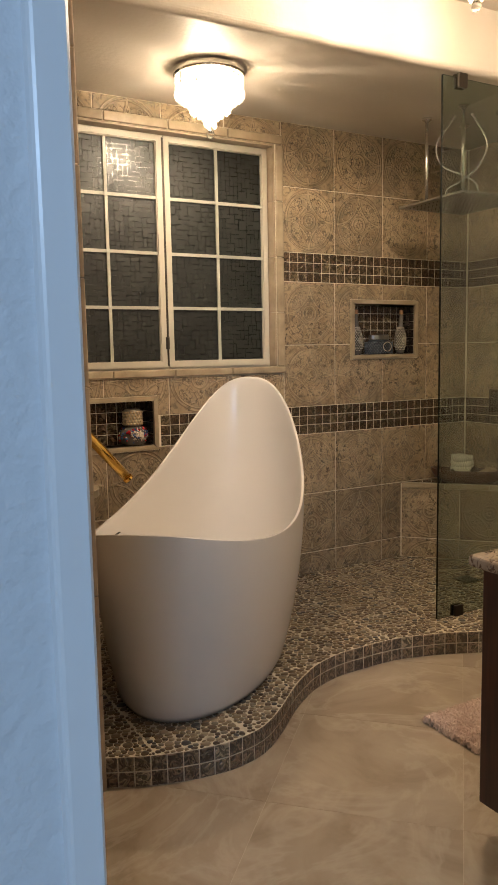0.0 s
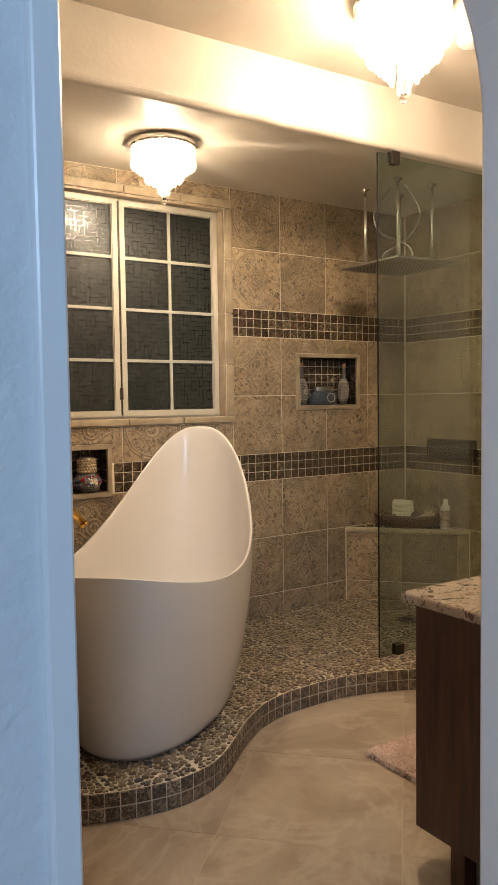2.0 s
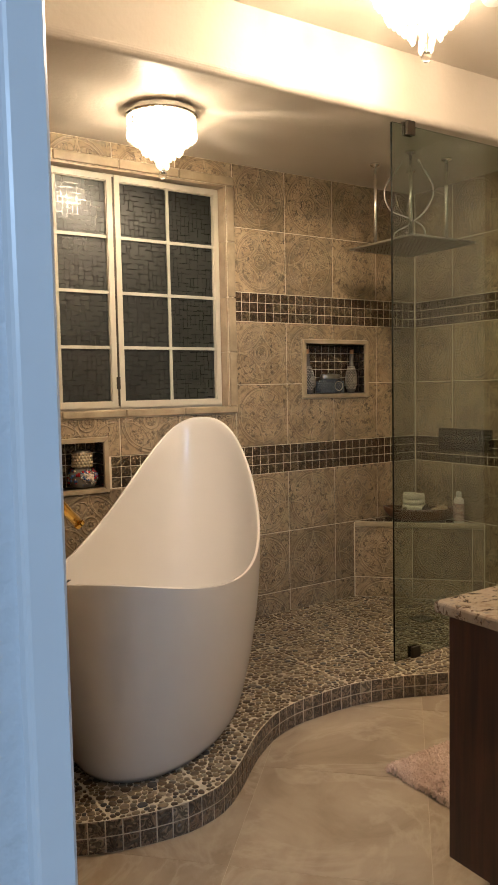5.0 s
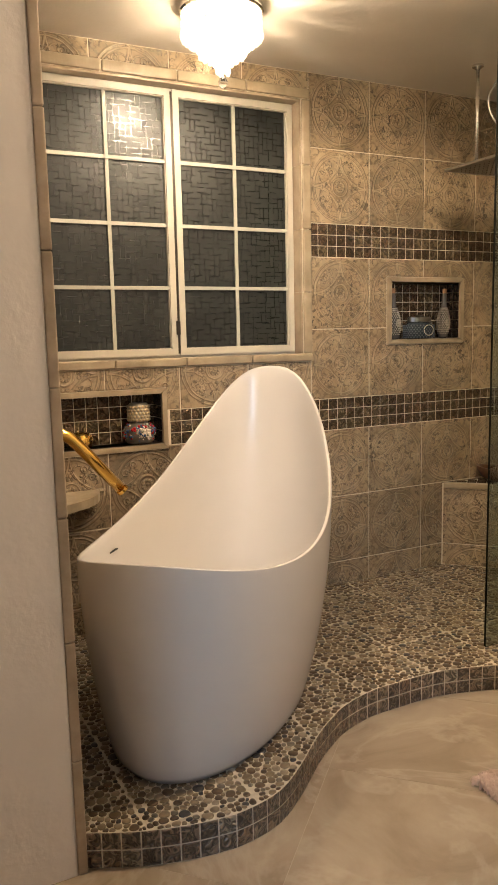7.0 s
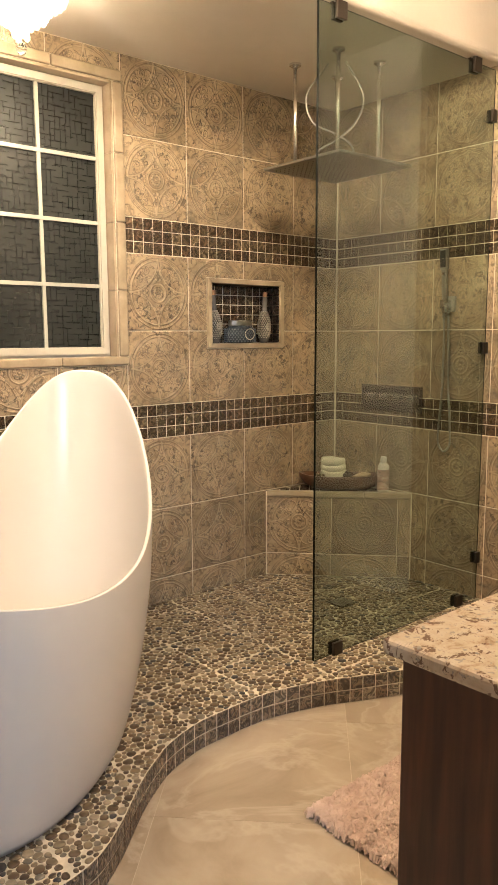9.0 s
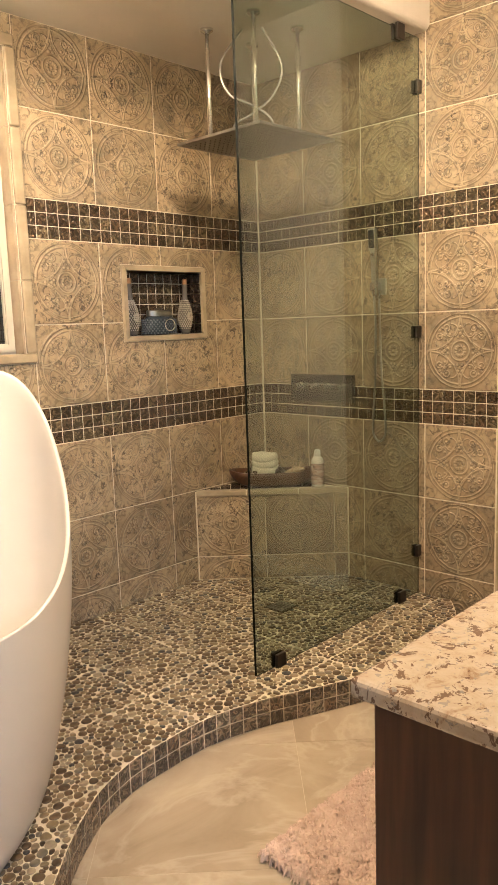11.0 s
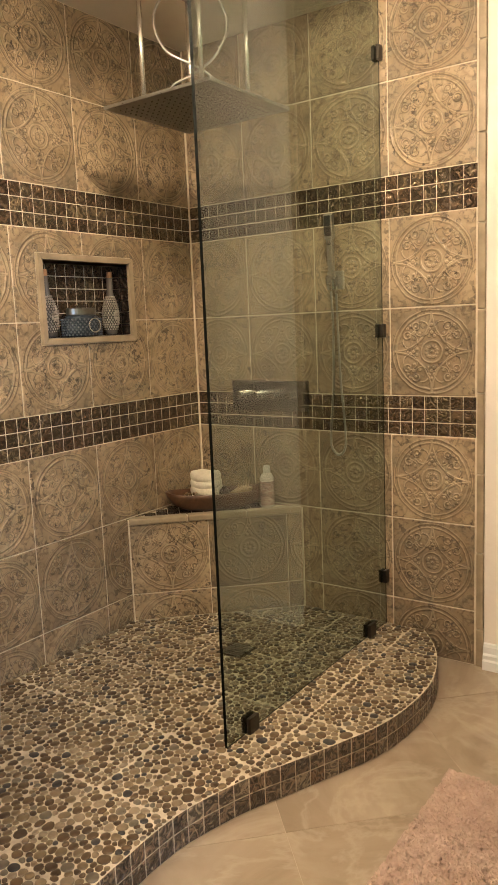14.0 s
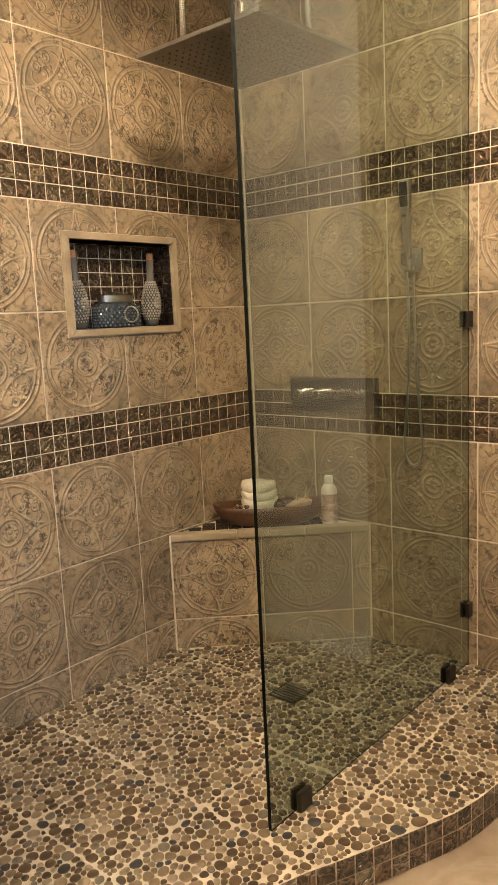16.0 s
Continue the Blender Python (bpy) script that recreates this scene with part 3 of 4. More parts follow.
def tile_mesh(rects):
    """A tile cut to the rectangles, in its own coordinates, with softened edges where it is whole."""
    bm = bmesh.new()
    for u0, v0, u1, v1 in rects:
        f = 0.0025
        base = [bm.verts.new(p) for p in ((u0, 0.001, v0), (u1, 0.001, v0), (u1, 0.001, v1), (u0, 0.001, v1))]
        mid = [bm.verts.new(p) for p in ((u0, -0.0015, v0), (u1, -0.0015, v0), (u1, -0.0015, v1), (u0, -0.0015, v1))]
        top = [bm.verts.new(p) for p in ((u0 + f, -0.003, v0 + f), (u1 - f, -0.003, v0 + f), (u1 - f, -0.003, v1 - f), (u0 + f, -0.003, v1 - f))]
        bm.faces.new(top)
        for a, b in ((base, mid), (mid, top)):
            for i in range(4):
                j = (i + 1) % 4
                bm.faces.new((a[i], a[j], b[j], b[i]))
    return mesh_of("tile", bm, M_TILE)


WHOLE = tile_mesh([(-T / 2 + G / 2, -T / 2 + G / 2, T / 2 - G / 2, T / 2 - G / 2)])


def mosaic_mesh(material, p=P, g=0.0032):
    bm = bmesh.new()
    h, f = p / 2 - g / 2, 0.002
    base = [bm.verts.new((x * h, 0.001, z * h)) for x, z in ((-1, -1), (1, -1), (1, 1), (-1, 1))]
    mid = [bm.verts.new((x * h, -0.0012, z * h)) for x, z in ((-1, -1), (1, -1), (1, 1), (-1, 1))]
    top = [bm.verts.new((x * (h - f), -0.0026, z * (h - f))) for x, z in ((-1, -1), (1, -1), (1, 1), (-1, 1))]
    bm.faces.new(top)
    for a, b in ((base, mid), (mid, top)):
        for i in range(4):
            j = (i + 1) % 4
            bm.faces.new((a[i], a[j], b[j], b[i]))
    return mesh_of("mosaic", bm, material)


MOS, KMOS, DMOS = mosaic_mesh(M_MOS), mosaic_mesh(M_KERBMOS, 0.0500), mosaic_mesh(M_DARKMOS)
ROWS = [(Z_CUT - T, PLAT), (Z_CUT, 0), (Z_CUT + T, 0), (BAND1 + BAND, 0), (BAND1 + BAND + T, 0), (BAND2 + BAND, 0), (BAND2 + BAND + T, 0), (BAND2 + BAND + 2 * T, 0)]


def tile_wall(wall, frame_m, u0, u1, first, top, holes, bands=True, foot=PLAT):
    """Lays tiles and mosaic on the plane of frame_m, from u0 to u1; joints stand at first + k * T."""
    k0 = math.floor((u0 - first) / T)
    k = k0
    while first + k * T < u1 - 0.004:
        a = first + k * T
        for z, low in ROWS:
            r = (a + G / 2, z + G / 2, a + T - G / 2, z + T - G / 2)
            q = (max(r[0], u0 + 0.002), max(r[1], foot if low else 0), min(r[2], u1 - 0.002), min(r[3], top))
            if q[2] - q[0] < 0.008 or q[3] - q[1] < 0.008:
                continue
            rects = [q]
            for h in holes:
                rects = cut(rects, h)
            if not rects:
                continue
            c = (a + T / 2, z + T / 2)
            me = WHOLE if rects == [r] else tile_mesh([(x0 - c[0], y0 - c[1], x1 - c[0], y1 - c[1]) for x0, y0, x1, y1 in rects])
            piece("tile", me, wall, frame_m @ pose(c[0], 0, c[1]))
        k += 1
    for z in (BAND1, BAND2) if bands else ():
        for row in range(3):
            v = z + BAND * (row + 0.5) / 3
            n = int((u1 - u0) / P + 0.5)
            for i in range(n):
                u = u0 + (u1 - u0) * (i + 0.5) / n
                if any(h[0] < u < h[2] and h[1] < v < h[3] for h in holes):
                    continue
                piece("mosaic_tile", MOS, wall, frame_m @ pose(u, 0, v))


def grow(h, e):
    return (h[0] - e, h[1] - e, h[2] + e, h[3] + e)


FIRST = -0.322
holes_back = [(WINDOW[0] - 0.048, WINDOW[1] - 0.038, WINDOW[2] + 0.048, WINDOW[3] + 0.048), grow(NICHE, 0.026), grow(NICHE_L, 0.026)]
tile_wall(wall_back, pose(0, 0, 0), WING_X, -0.006, FIRST, 2.505, holes_back)
east = pose(0, 0, 0, 0, 0, -90)
tile_wall(wall_right, east, 0.006, 1.302, 0.966 - 3 * T, CEIL, [], True, 0.003)
west = pose(WING_X, 0, 0, 0, 0, 90)
tile_wall(wall_left, west, WING_Y + 0.03, -0.006, -0.2, 2.505, [], False)

# rounded edge tiles where the tiling ends
for i, z in enumerate([0.0, 0.15, 0.45, 0.75, 1.05, 1.35, 1.65, 1.95, 2.25, 2.55, 2.70]):
    z1 = min(z + (0.15 if i == 0 else 0.30), CEIL) - 0.002
    piece("bullnose_tile", mesh_of("bullnose_tile", boxed(-0.009, -1.332, z, 0.02, -1.305, z1, 0.006, 3), M_TRIM), wall_right, Matrix())
for i in range(9):
    z = 0.0 + i * 0.31
    piece("bullnose_tile", mesh_of("bullnose_tile", boxed(WING_X - 0.018, WING_Y - 0.004, z, WING_X + 0.008, WING_Y + 0.028, min(z + 0.3085, 2.765), 0.005, 3), M_TRIMDK), wall_left, Matrix())
# grout bead in the corner of the shower
tagged(part("corner_joint", tube([(-0.008, -0.008, PLAT), (-0.008, -0.008, 2.50)], 0.004, 6), M_GROUT, wall_right))


def niche(hole, wall, deep):
    x0, z0, x1, z1 = hole
    e = 0.024
    # lining behind the wall face
    n = thing("niche", "recessed wall niche lined with bronze mosaic and framed in stone", "niche", kind="structure")
    part("back_panel", boxed(x0, deep, z0, x1, deep + 0.02, z1), M_GROUT, n)
    for a in (boxed(x0 - 0.01, 0.0, z0 - 0.01, x0, deep, z1 + 0.01), boxed(x1, 0.0, z0 - 0.01, x1 + 0.01, deep, z1 + 0.01), boxed(x0, 0.0, z1, x1, deep, z1 + 0.01)):
        part("lining", a, M_GROUT, n)
    part("shelf", boxed(x0, -0.004, z0 - 0.012, x1, deep, z0), M_TRIM, n)
    nx, nz, ny = round((x1 - x0) / P), round((z1 - z0) / P), max(1, round(deep / P))
    s = Matrix.Diagonal(((x1 - x0) / nx / P, 1, (z1 - z0) / nz / P, 1))
    for i in range(nx):
        for j in range(nz):
            piece("mosaic_tile", MOS, n, pose(x0 + (x1 - x0) * (i + 0.5) / nx, deep, z0 + (z1 - z0) * (j + 0.5) / nz) @ s)
    for i in range(ny):
        for j in range(nz):
            y, z = deep * (i + 0.5) / ny, z0 + (z1 - z0) * (j + 0.5) / nz
            s = Matrix.Diagonal((deep / ny / P, 1, (z1 - z0) / nz / P, 1))
            # sides in darker mosaic than the back: the recess's shade as colour
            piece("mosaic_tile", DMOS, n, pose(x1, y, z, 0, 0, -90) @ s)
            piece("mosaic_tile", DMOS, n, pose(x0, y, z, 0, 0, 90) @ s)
    # mitred frame
    y = -0.014
    for q in (((x0 - e, z0 - e), (x1 + e, z0 - e), (x1, z0), (x0, z0)), ((x0, z1), (x1, z1), (x1 + e, z1 + e), (x0 - e, z1 + e)),
              ((x0 - e, z0 - e), (x0, z0), (x0, z1), (x0 - e, z1 + e)), ((x1, z0), (x1 + e, z0 - e), (x1 + e, z1 + e), (x1, z1))):
        bm = bmesh.new()
        lo = [bm.verts.new((u, 0.004, v)) for u, v in q]
        cx, cz = sum(u for u, v in q) / 4, sum(v for u, v in q) / 4
        hi = [bm.verts.new((u + (cx - u) * (0.12 if abs(q[0][0] - q[1][0]) < 0.1 else 0.006), y, v + (cz - v) * (0.12 if abs(q[0][0] - q[1][0]) > 0.1 else 0.006))) for u, v in q]
        bm.faces.new(hi)
        for i in range(4):
            j = (i + 1) % 4
            bm.faces.new((lo[i], lo[j], hi[j], hi[i]))
        part("frame", bm, M_TRIM, n)


niche(NICHE, wall_back, 0.095)
niche(NICHE_L, wall_back, 0.095)

# ---- bath ----
TUB = dict(cx=-2.096, cy=-0.667, turn=48.1, a=0.75, w=0.374, low=0.665, high=1.211, power=3.64, e=0.793, q=-0.07, lift=0.094, k2=5.95, ab=0.547, wb=0.29, shift=-0.15)


def bathtub():
    t = TUB
    tub = thing("bathtub", "glossy white freestanding slipper bath with one high curved end", "bathtub", pose(t["cx"], t["cy"], PLAT, 0, 0, t["turn"]))
    N = 96

    def rim(u):
        c = (1 + math.cos(u)) / 2
        return t["low"] + (t["high"] - t["low"]) * c ** t["power"] + t["lift"] * (1 - c) ** t["k2"] - PLAT

    def ring(f, inset=0.0):
        """A level of the outer shell; f runs from 0 at the foot to 1 at the rim."""
        out = []
        for i in range(N):
            u = 2 * math.pi * i / N
            g = math.sin(f * math.pi / 2) ** 0.75 if f < 1 else 1.0
            a = t["ab"] + (t["a"] - t["ab"]) * g - inset
            w = t["wb"] + (t["w"] - t["wb"]) * g - inset
            e = 1 + (t["e"] - 1) * g
            s = math.copysign(abs(math.sin(u)) ** e, math.sin(u)) * (1 + t["q"] * g * math.cos(u))
            out.append(Vector((t["shift"] * (1 - g) + a * math.cos(u), w * s, rim(u) * f)))
        return out

    def skin(rings):
        bm = bmesh.new()
        vs = [[bm.verts.new(p) for p in r] for r in rings]
        for a, b in zip(vs, vs[1:]):
            for i in range(N):
                j = (i + 1) % N
                bm.faces.new((a[i], a[j], b[j], b[i]))
        return bm, vs
    lip = 0.010
    outer = [*(ring(k / 22) for k in range(22)), ring(0.985), ring(0.997), ring(1.0)]
    outer.insert(0, [Vector((p.x * 0.94, p.y * 0.94, p.z)) for p in outer[0]])
    outer[1] = [Vector((p.x * 0.985, p.y * 0.985, 0.004)) for p in outer[1]]
    top = ring(1.0, lip)
    inner = [[Vector((p.x, p.y, p.z)) for p in top]]
    for k in range(1, 18):
        f = 1 - k / 18
        r = ring(max(f, 0.05), lip + 0.02 * (1 - f))
        inner.append([Vector((p.x, p.y, max(p.z, 0.0) * 0.82 + 0.12)) if k > 0 else p for p in r])
    # the inside falls from the rim to a floor 12 cm above the foot
    for k in range(1, len(inner)):
        f = 1 - k / 18
        r = ring(f, lip + 0.03 * (1 - f) ** 0.5)
        inner[k] = [Vector((p.x, p.y, 0.12 + (q.z - 0.12) * f)) for p, q in zip(r, top)]
    mids = [Vector(((p.x + q.x) / 2, (p.y + q.y) / 2, p.z + 0.0015)) for p, q in zip(outer[-1], top)]
    near = [Vector((p.x, p.y, 0.12 + (q.z - 0.12) * 0.99)) for p, q in zip(ring(0.99, lip + 0.003), top)]
    bm, vs = skin([*outer, mids, inner[0], near, *inner[1:]])
    bm.faces.new(vs[-1]), bm.faces.new(list(reversed(vs[0])))
    part("shell", bm, M_TUB, tub, smooth=True)
    part("overflow_slot", boxed(-0.222, 0.341, 0.517, -0.163, 0.352, 0.5205, 0.001), M_BLACK, tub, "dark overflow slot")
    part("waste", lathe([(0.028, 0.119), (0.030, 0.122), (0.024, 0.126)], 24, None, (-0.25, 0, 0)), M_CHROME, tub, "chrome waste plug")
    return tub


tub = bathtub()


def ceiling_light(where, r, tall, tiers):
    lt = thing("ceiling_light", "round flush crystal chandelier with a chrome base, glowing", "ceiling light", pose(*where), "crystal ceiling lights")
    part("base", lathe([(r * 0.9, 0.0), (r, -0.004), (r, -0.022), (r * 0.96, -0.028), (r * 0.3, -0.03)], 40), M_CHROME, lt, "chrome ceiling plate", smooth=False)
    for k in range(4):
        a = math.pi / 2 * k + 0.4
        bm = ball(bmesh.new(), (0.35 * r * math.cos(a), 0.35 * r * math.sin(a), -0.07), 0.02, 0.03, 10, 6)
        part("bulb", bm, M_BULB, lt, smooth=True)
    for q, (rad, drop, n) in enumerate(tiers):
        bm = bmesh.new()
        for i in range(n):
            a = 2 * math.pi * (i + 0.5 * (q % 2)) / n
            x, y = rad * math.cos(a), rad * math.sin(a)
            z = -0.026
            while z > -drop:
                ball(bm, (x, y, z - 0.0085), 0.0075, 0.0085, 6, 4)
                z -= 0.019
            ball(bm, (x, y, z - 0.017), 0.0105, 0.018, 8, 5)
        part("crystal_tier", bm, M_CRYSTAL, lt, "ring of hanging crystal strands")["kind"] = "stuff"
    part("ball_finial", ball(bmesh.new(), (0, 0, -tall), 0.017, 0.02, 16, 10), M_BALL, lt, "clear crystal ball", smooth=True)
    part("rod", tube([(0, 0, -0.03), (0, 0, -tall + 0.02)], 0.003, 6), M_CHROME, lt)
    return lt


TIERS_BIG = [(0.165, 0.120, 32), (0.128, 0.165, 24), (0.088, 0.205, 15), (0.052, 0.242, 9), (0.022, 0.275, 4)]
TIERS = [(0.138, 0.070, 30), (0.110, 0.100, 23), (0.078, 0.128, 15), (0.046, 0.156, 9), (0.020, 0.182, 4)]
ceiling_light(TUB_LAMP, 0.15, 0.255, TIERS)
ceiling_light(ROOM_LAMP, 0.182, 0.34, TIERS_BIG)



def smoke_detector():
    d = thing("smoke_detector", "small round white smoke detector on the ceiling", "smoke detector", pose(-1.107, -1.48, CEIL))
    part("base", lathe([(0.050, 0.0), (0.052, -0.003), (0.052, -0.012), (0.048, -0.014)], 32), M_SMOOTH, d)
    part("cover", lathe([(0.046, -0.013), (0.046, -0.022), (0.038, -0.032), (0.012, -0.035)], 32), M_SMOOTH, d)


smoke_detector()

# ---- shower ----


def glass_screen():
    g = thing("shower_screen", "frameless clear green-tinted glass shower screen", "shower screen")
    x0, y, z0, z1 = -1.097, -0.932, PLAT + 0.004, 2.478
    bm = boxed(x0, y - 0.005, z0, -0.006, y + 0.005, z1)
    me = mesh_of("pane", bm, M_GLASS, M_GEDGE)
    for p in me.polygons:
        if abs(p.normal.y) < 0.5:
            p.material_index = 1
    pane = new("pane", me)
    pane.parent = g
    pane.visible_shadow = False
    def clip(x, z, w, h):
        part("clip", boxed(x - w / 2, y - 0.020, z - h / 2, x + w / 2, y - 0.006, z + h / 2, 0.003), M_BRONZE, g, "dark bronze glass clip")
        part("clip", boxed(x - w / 2, y + 0.006, z - h / 2, x + w / 2, y + 0.020, z + h / 2, 0.003), M_BRONZE, g, "dark bronze glass clip")
    clip(-0.975, 0.126, 0.05, 0.052), clip(-0.16, 0.126, 0.05, 0.052)
    for z in (0.305, 1.285, 2.285):
        clip(-0.022, z, 0.032, 0.052)
    clip(-0.995, 2.465, 0.05, 0.06), clip(-0.16, 2.465, 0.05, 0.06)


glass_screen()


def rain_head():
    z = 2.06
    x0, x1, y0, y1 = -0.785, -0.335, -0.745, -0.295
    s = thing("rain_shower", "large square brushed steel rain shower hung on four rods", "rain shower")
    part("panel", boxed(x0, y0, z, x1, y1, z + 0.012, 0.003), M_STEEL, s)
    bm = bmesh.new()
    for i in range(16):
        for j in range(14):
            lathe([(0.003, 0.0), (0.0022, -0.003)], 6, bm, (x0 + 0.04 + i * (x1 - x0 - 0.08) / 15, y0 + 0.04 + j * (y1 - y0 - 0.08) / 13, z))
    tagged(part("nozzle_field", bm, M_NOZZLE, s), kind="stuff")
    for x, y in ((-0.685, -0.390), (-0.675, -0.628), (-0.43, -0.392), (-0.428, -0.636)):
        r = part("rod", tube([(x, y, z + 0.012), (x, y, 2.498)], 0.0085, 12), M_ROD, s, smooth=True)
        part("flange", lathe([(0.012, 2.482), (0.026, 2.490), (0.026, 2.499)], 20, None, (x, y, 0)), M_CHROME, r)
        part("ferrule", lathe([(0.013, z + 0.012), (0.013, z + 0.03), (0.009, z + 0.034)], 16, None, (x, y, 0)), M_CHROME, r)
    for pts in (((-0.58, -0.48, 2.50), (-0.645, -0.42, 2.37), (-0.625, -0.44, 2.26), (-0.56, -0.505, 2.21), (-0.51, -0.555, 2.16), (-0.50, -0.565, 2.073)),
                ((-0.53, -0.54, 2.50), (-0.475, -0.59, 2.36), (-0.50, -0.565, 2.25), (-0.56, -0.505, 2.18), (-0.61, -0.455, 2.14), (-0.615, -0.45, 2.073))):
        part("hose", tube(spline(pts, 8), 0.0044, 8), M_SATIN, s, "flexible steel hose", smooth=True)
    part("inlet", lathe([(0.018, 2.072), (0.018, 2.095), (0.01, 2.10)], 16, None, (-0.56, -0.47, 0)), M_CHROME, s)


rain_head()


def valve_panel():
    v = thing("shower_valve", "polished steel shower control plate with four knobs", "shower control")
    part("plate", boxed(-0.014, -0.594, 0.958, -0.006, -0.203, 1.089, 0.002), mat("mirror_steel", (0.30, 0.30, 0.29), 0.09, 1.0), v)
    for i in range(4):
        y = -0.268 - i * 0.085
        m = pose(-0.012, y, 1.03, 0, -90, 0)
        part("knob", lathe([(0.020, 0.0), (0.020, 0.006), (0.017, 0.010), (0.017, 0.045), (0.015, 0.048)], 20), M_CHROME, v, smooth=False, at=m)


valve_panel()


def hand_shower():
    s = thing("hand_shower", "slim square chrome hand shower on a wall bracket with metal hose", "hand shower")
    y = -0.735
    part("bracket", boxed(-0.020, y - 0.036, 1.452, -0.006, y + 0.036, 1.524, 0.004), M_SATIN, s, "square chrome wall plate")
    part("holder", boxed(-0.070, y - 0.013, 1.470, -0.018, y + 0.013, 1.506, 0.004), M_CHROME, s)
    tilt = pose(-0.058, y - 0.008, 1.492, 0, -4, 0)
    hand = part("handset", boxed(-0.0095, -0.0125, 0.0, 0.0095, 0.0125, 0.165, 0.004), M_SATIN, s, at=tilt)
    part("spray_head", boxed(-0.012, -0.0185, 0.150, 0.012, 0.0185, 0.245, 0.005), M_SATIN, hand)
    part("spray_face", boxed(-0.0145, -0.0145, 0.162, -0.0115, 0.0145, 0.238, 0.001), M_BLACK, hand, "dark spray face")
    part("button", lathe([(0.008, 0.0), (0.008, 0.004), (0.006, 0.006)], 14), M_CHROME, hand, at=pose(-0.0095, 0, 0.135, 0, -90, 0))
    part("collar", lathe([(0.011, -0.045), (0.012, -0.040), (0.012, -0.004), (0.010, 0.0)], 14), M_CHROME, hand, smooth=True)
    pts = [(-0.056, y, 1.46), (-0.052, y - 0.004, 1.32), (-0.042, y + 0.006, 1.08), (-0.034, y + 0.026, 0.88), (-0.030, y + 0.024, 0.82), (-0.028, y - 0.004, 0.79), (-0.028, y - 0.034, 0.82), (-0.028, y - 0.036, 0.90), (-0.028, y - 0.020, 1.10), (-0.028, y - 0.012, 1.32), (-0.030, y - 0.010, 1.454)]
    line = spline(pts, 28)
    part("hose", tube(line, [0.0056 if k % 2 else 0.0047 for k in range(len(line))], 8), M_SATIN, s, "ribbed metal hose", smooth=True)
    part("elbow", tube([(-0.016, y - 0.010, 1.466), (-0.026, y - 0.010, 1.464), (-0.030, y - 0.010, 1.455), (-0.030, y - 0.010, 1.435)], 0.0085, 12), M_CHROME, s, smooth=True)


hand_shower()


def bench():
    b = thing("shower_bench", "built-in tiled corner bench with dark mosaic seat", "bench", kind="structure")
    A, B, top = Vector((-0.512, 0.0)), Vector((0.0, -0.540)), 0.545
    part("core", outline(bmesh.new(), [(A.x, A.y), (B.x, B.y), (0, 0)], PLAT - 0.01, top - 0.004), M_GROUT, b)
    d = (B - A).normalized()
    L = (B - A).length
    ang = math.degrees(math.atan2(d.y, d.x))
    m = pose(A.x, A.y, 0, 0, 0, ang)
    for z0, z1 in ((PLAT + 0.002, Z_CUT - 0.002), (Z_CUT + 0.002, top - 0.028)):
        for u0, u1 in ((0.006, 0.336), (0.339, 0.672), (0.675, L - 0.006)):
            c = (u0 + T / 2, (Z_CUT + T / 2) if z0 > Z_CUT else Z_CUT - T / 2)
            u1 = min(u1, L - 0.006)
            piece("tile", tile_mesh([(u0 - c[0], z0 - c[1], u1 - c[0], z1 - c[1])]), b, m @ pose(c[0], 0, c[1]))
    for u0, u1 in ((0.004, 0.25), (0.253, 0.50), (0.503, L - 0.004)):
        bm = boxed(u0, -0.012, top - 0.026, u1, 0.035, top + 0.002, 0.007, 3)
        part("edge_tile", bm, M_TRIM, b, at=m)
    n = Vector((-d.y, d.x))
    for i in range(15):
        for j in range(9):
            u, v = 0.02 + P * (i + 0.5), 0.04 + P * (j + 0.5)
            p = A + d * u + n * v
            if p.x < -0.022 and p.y < -0.022 and abs(p.x) > 0.02:
                piece("mosaic_tile", DMOS, b, m @ pose(u, v, top - 0.003, -90, 0, 0))
    # grout line beside the bench
    part("side_joint", tube([(A.x - 0.004, -0.010, PLAT), (A.x - 0.004, -0.010, top)], 0.0038, 6), M_GROUT, b)
    part("side_joint", tube([(-0.010, B.y - 0.004, PLAT), (-0.010, B.y - 0.004, top)], 0.0038, 6), M_GROUT, b)


bench()
SEAT = 0.548


def floor_drain():
    d = thing("floor_drain", "square bronze shower drain grate set in pebbles", "drain", pose(-0.532, -0.555, PLAT, 0, 0, 0))
    part("frame", boxed(-0.054, -0.054, -0.004, 0.054, 0.054, 0.003, 0.001), M_BRONZE, d)
    for i in range(7):
        x = -0.042 + i * 0.014
        part("bar", boxed(x - 0.003, -0.044, 0.003, x + 0.003, 0.044, 0.006), M_STEEL, d)


floor_drain()


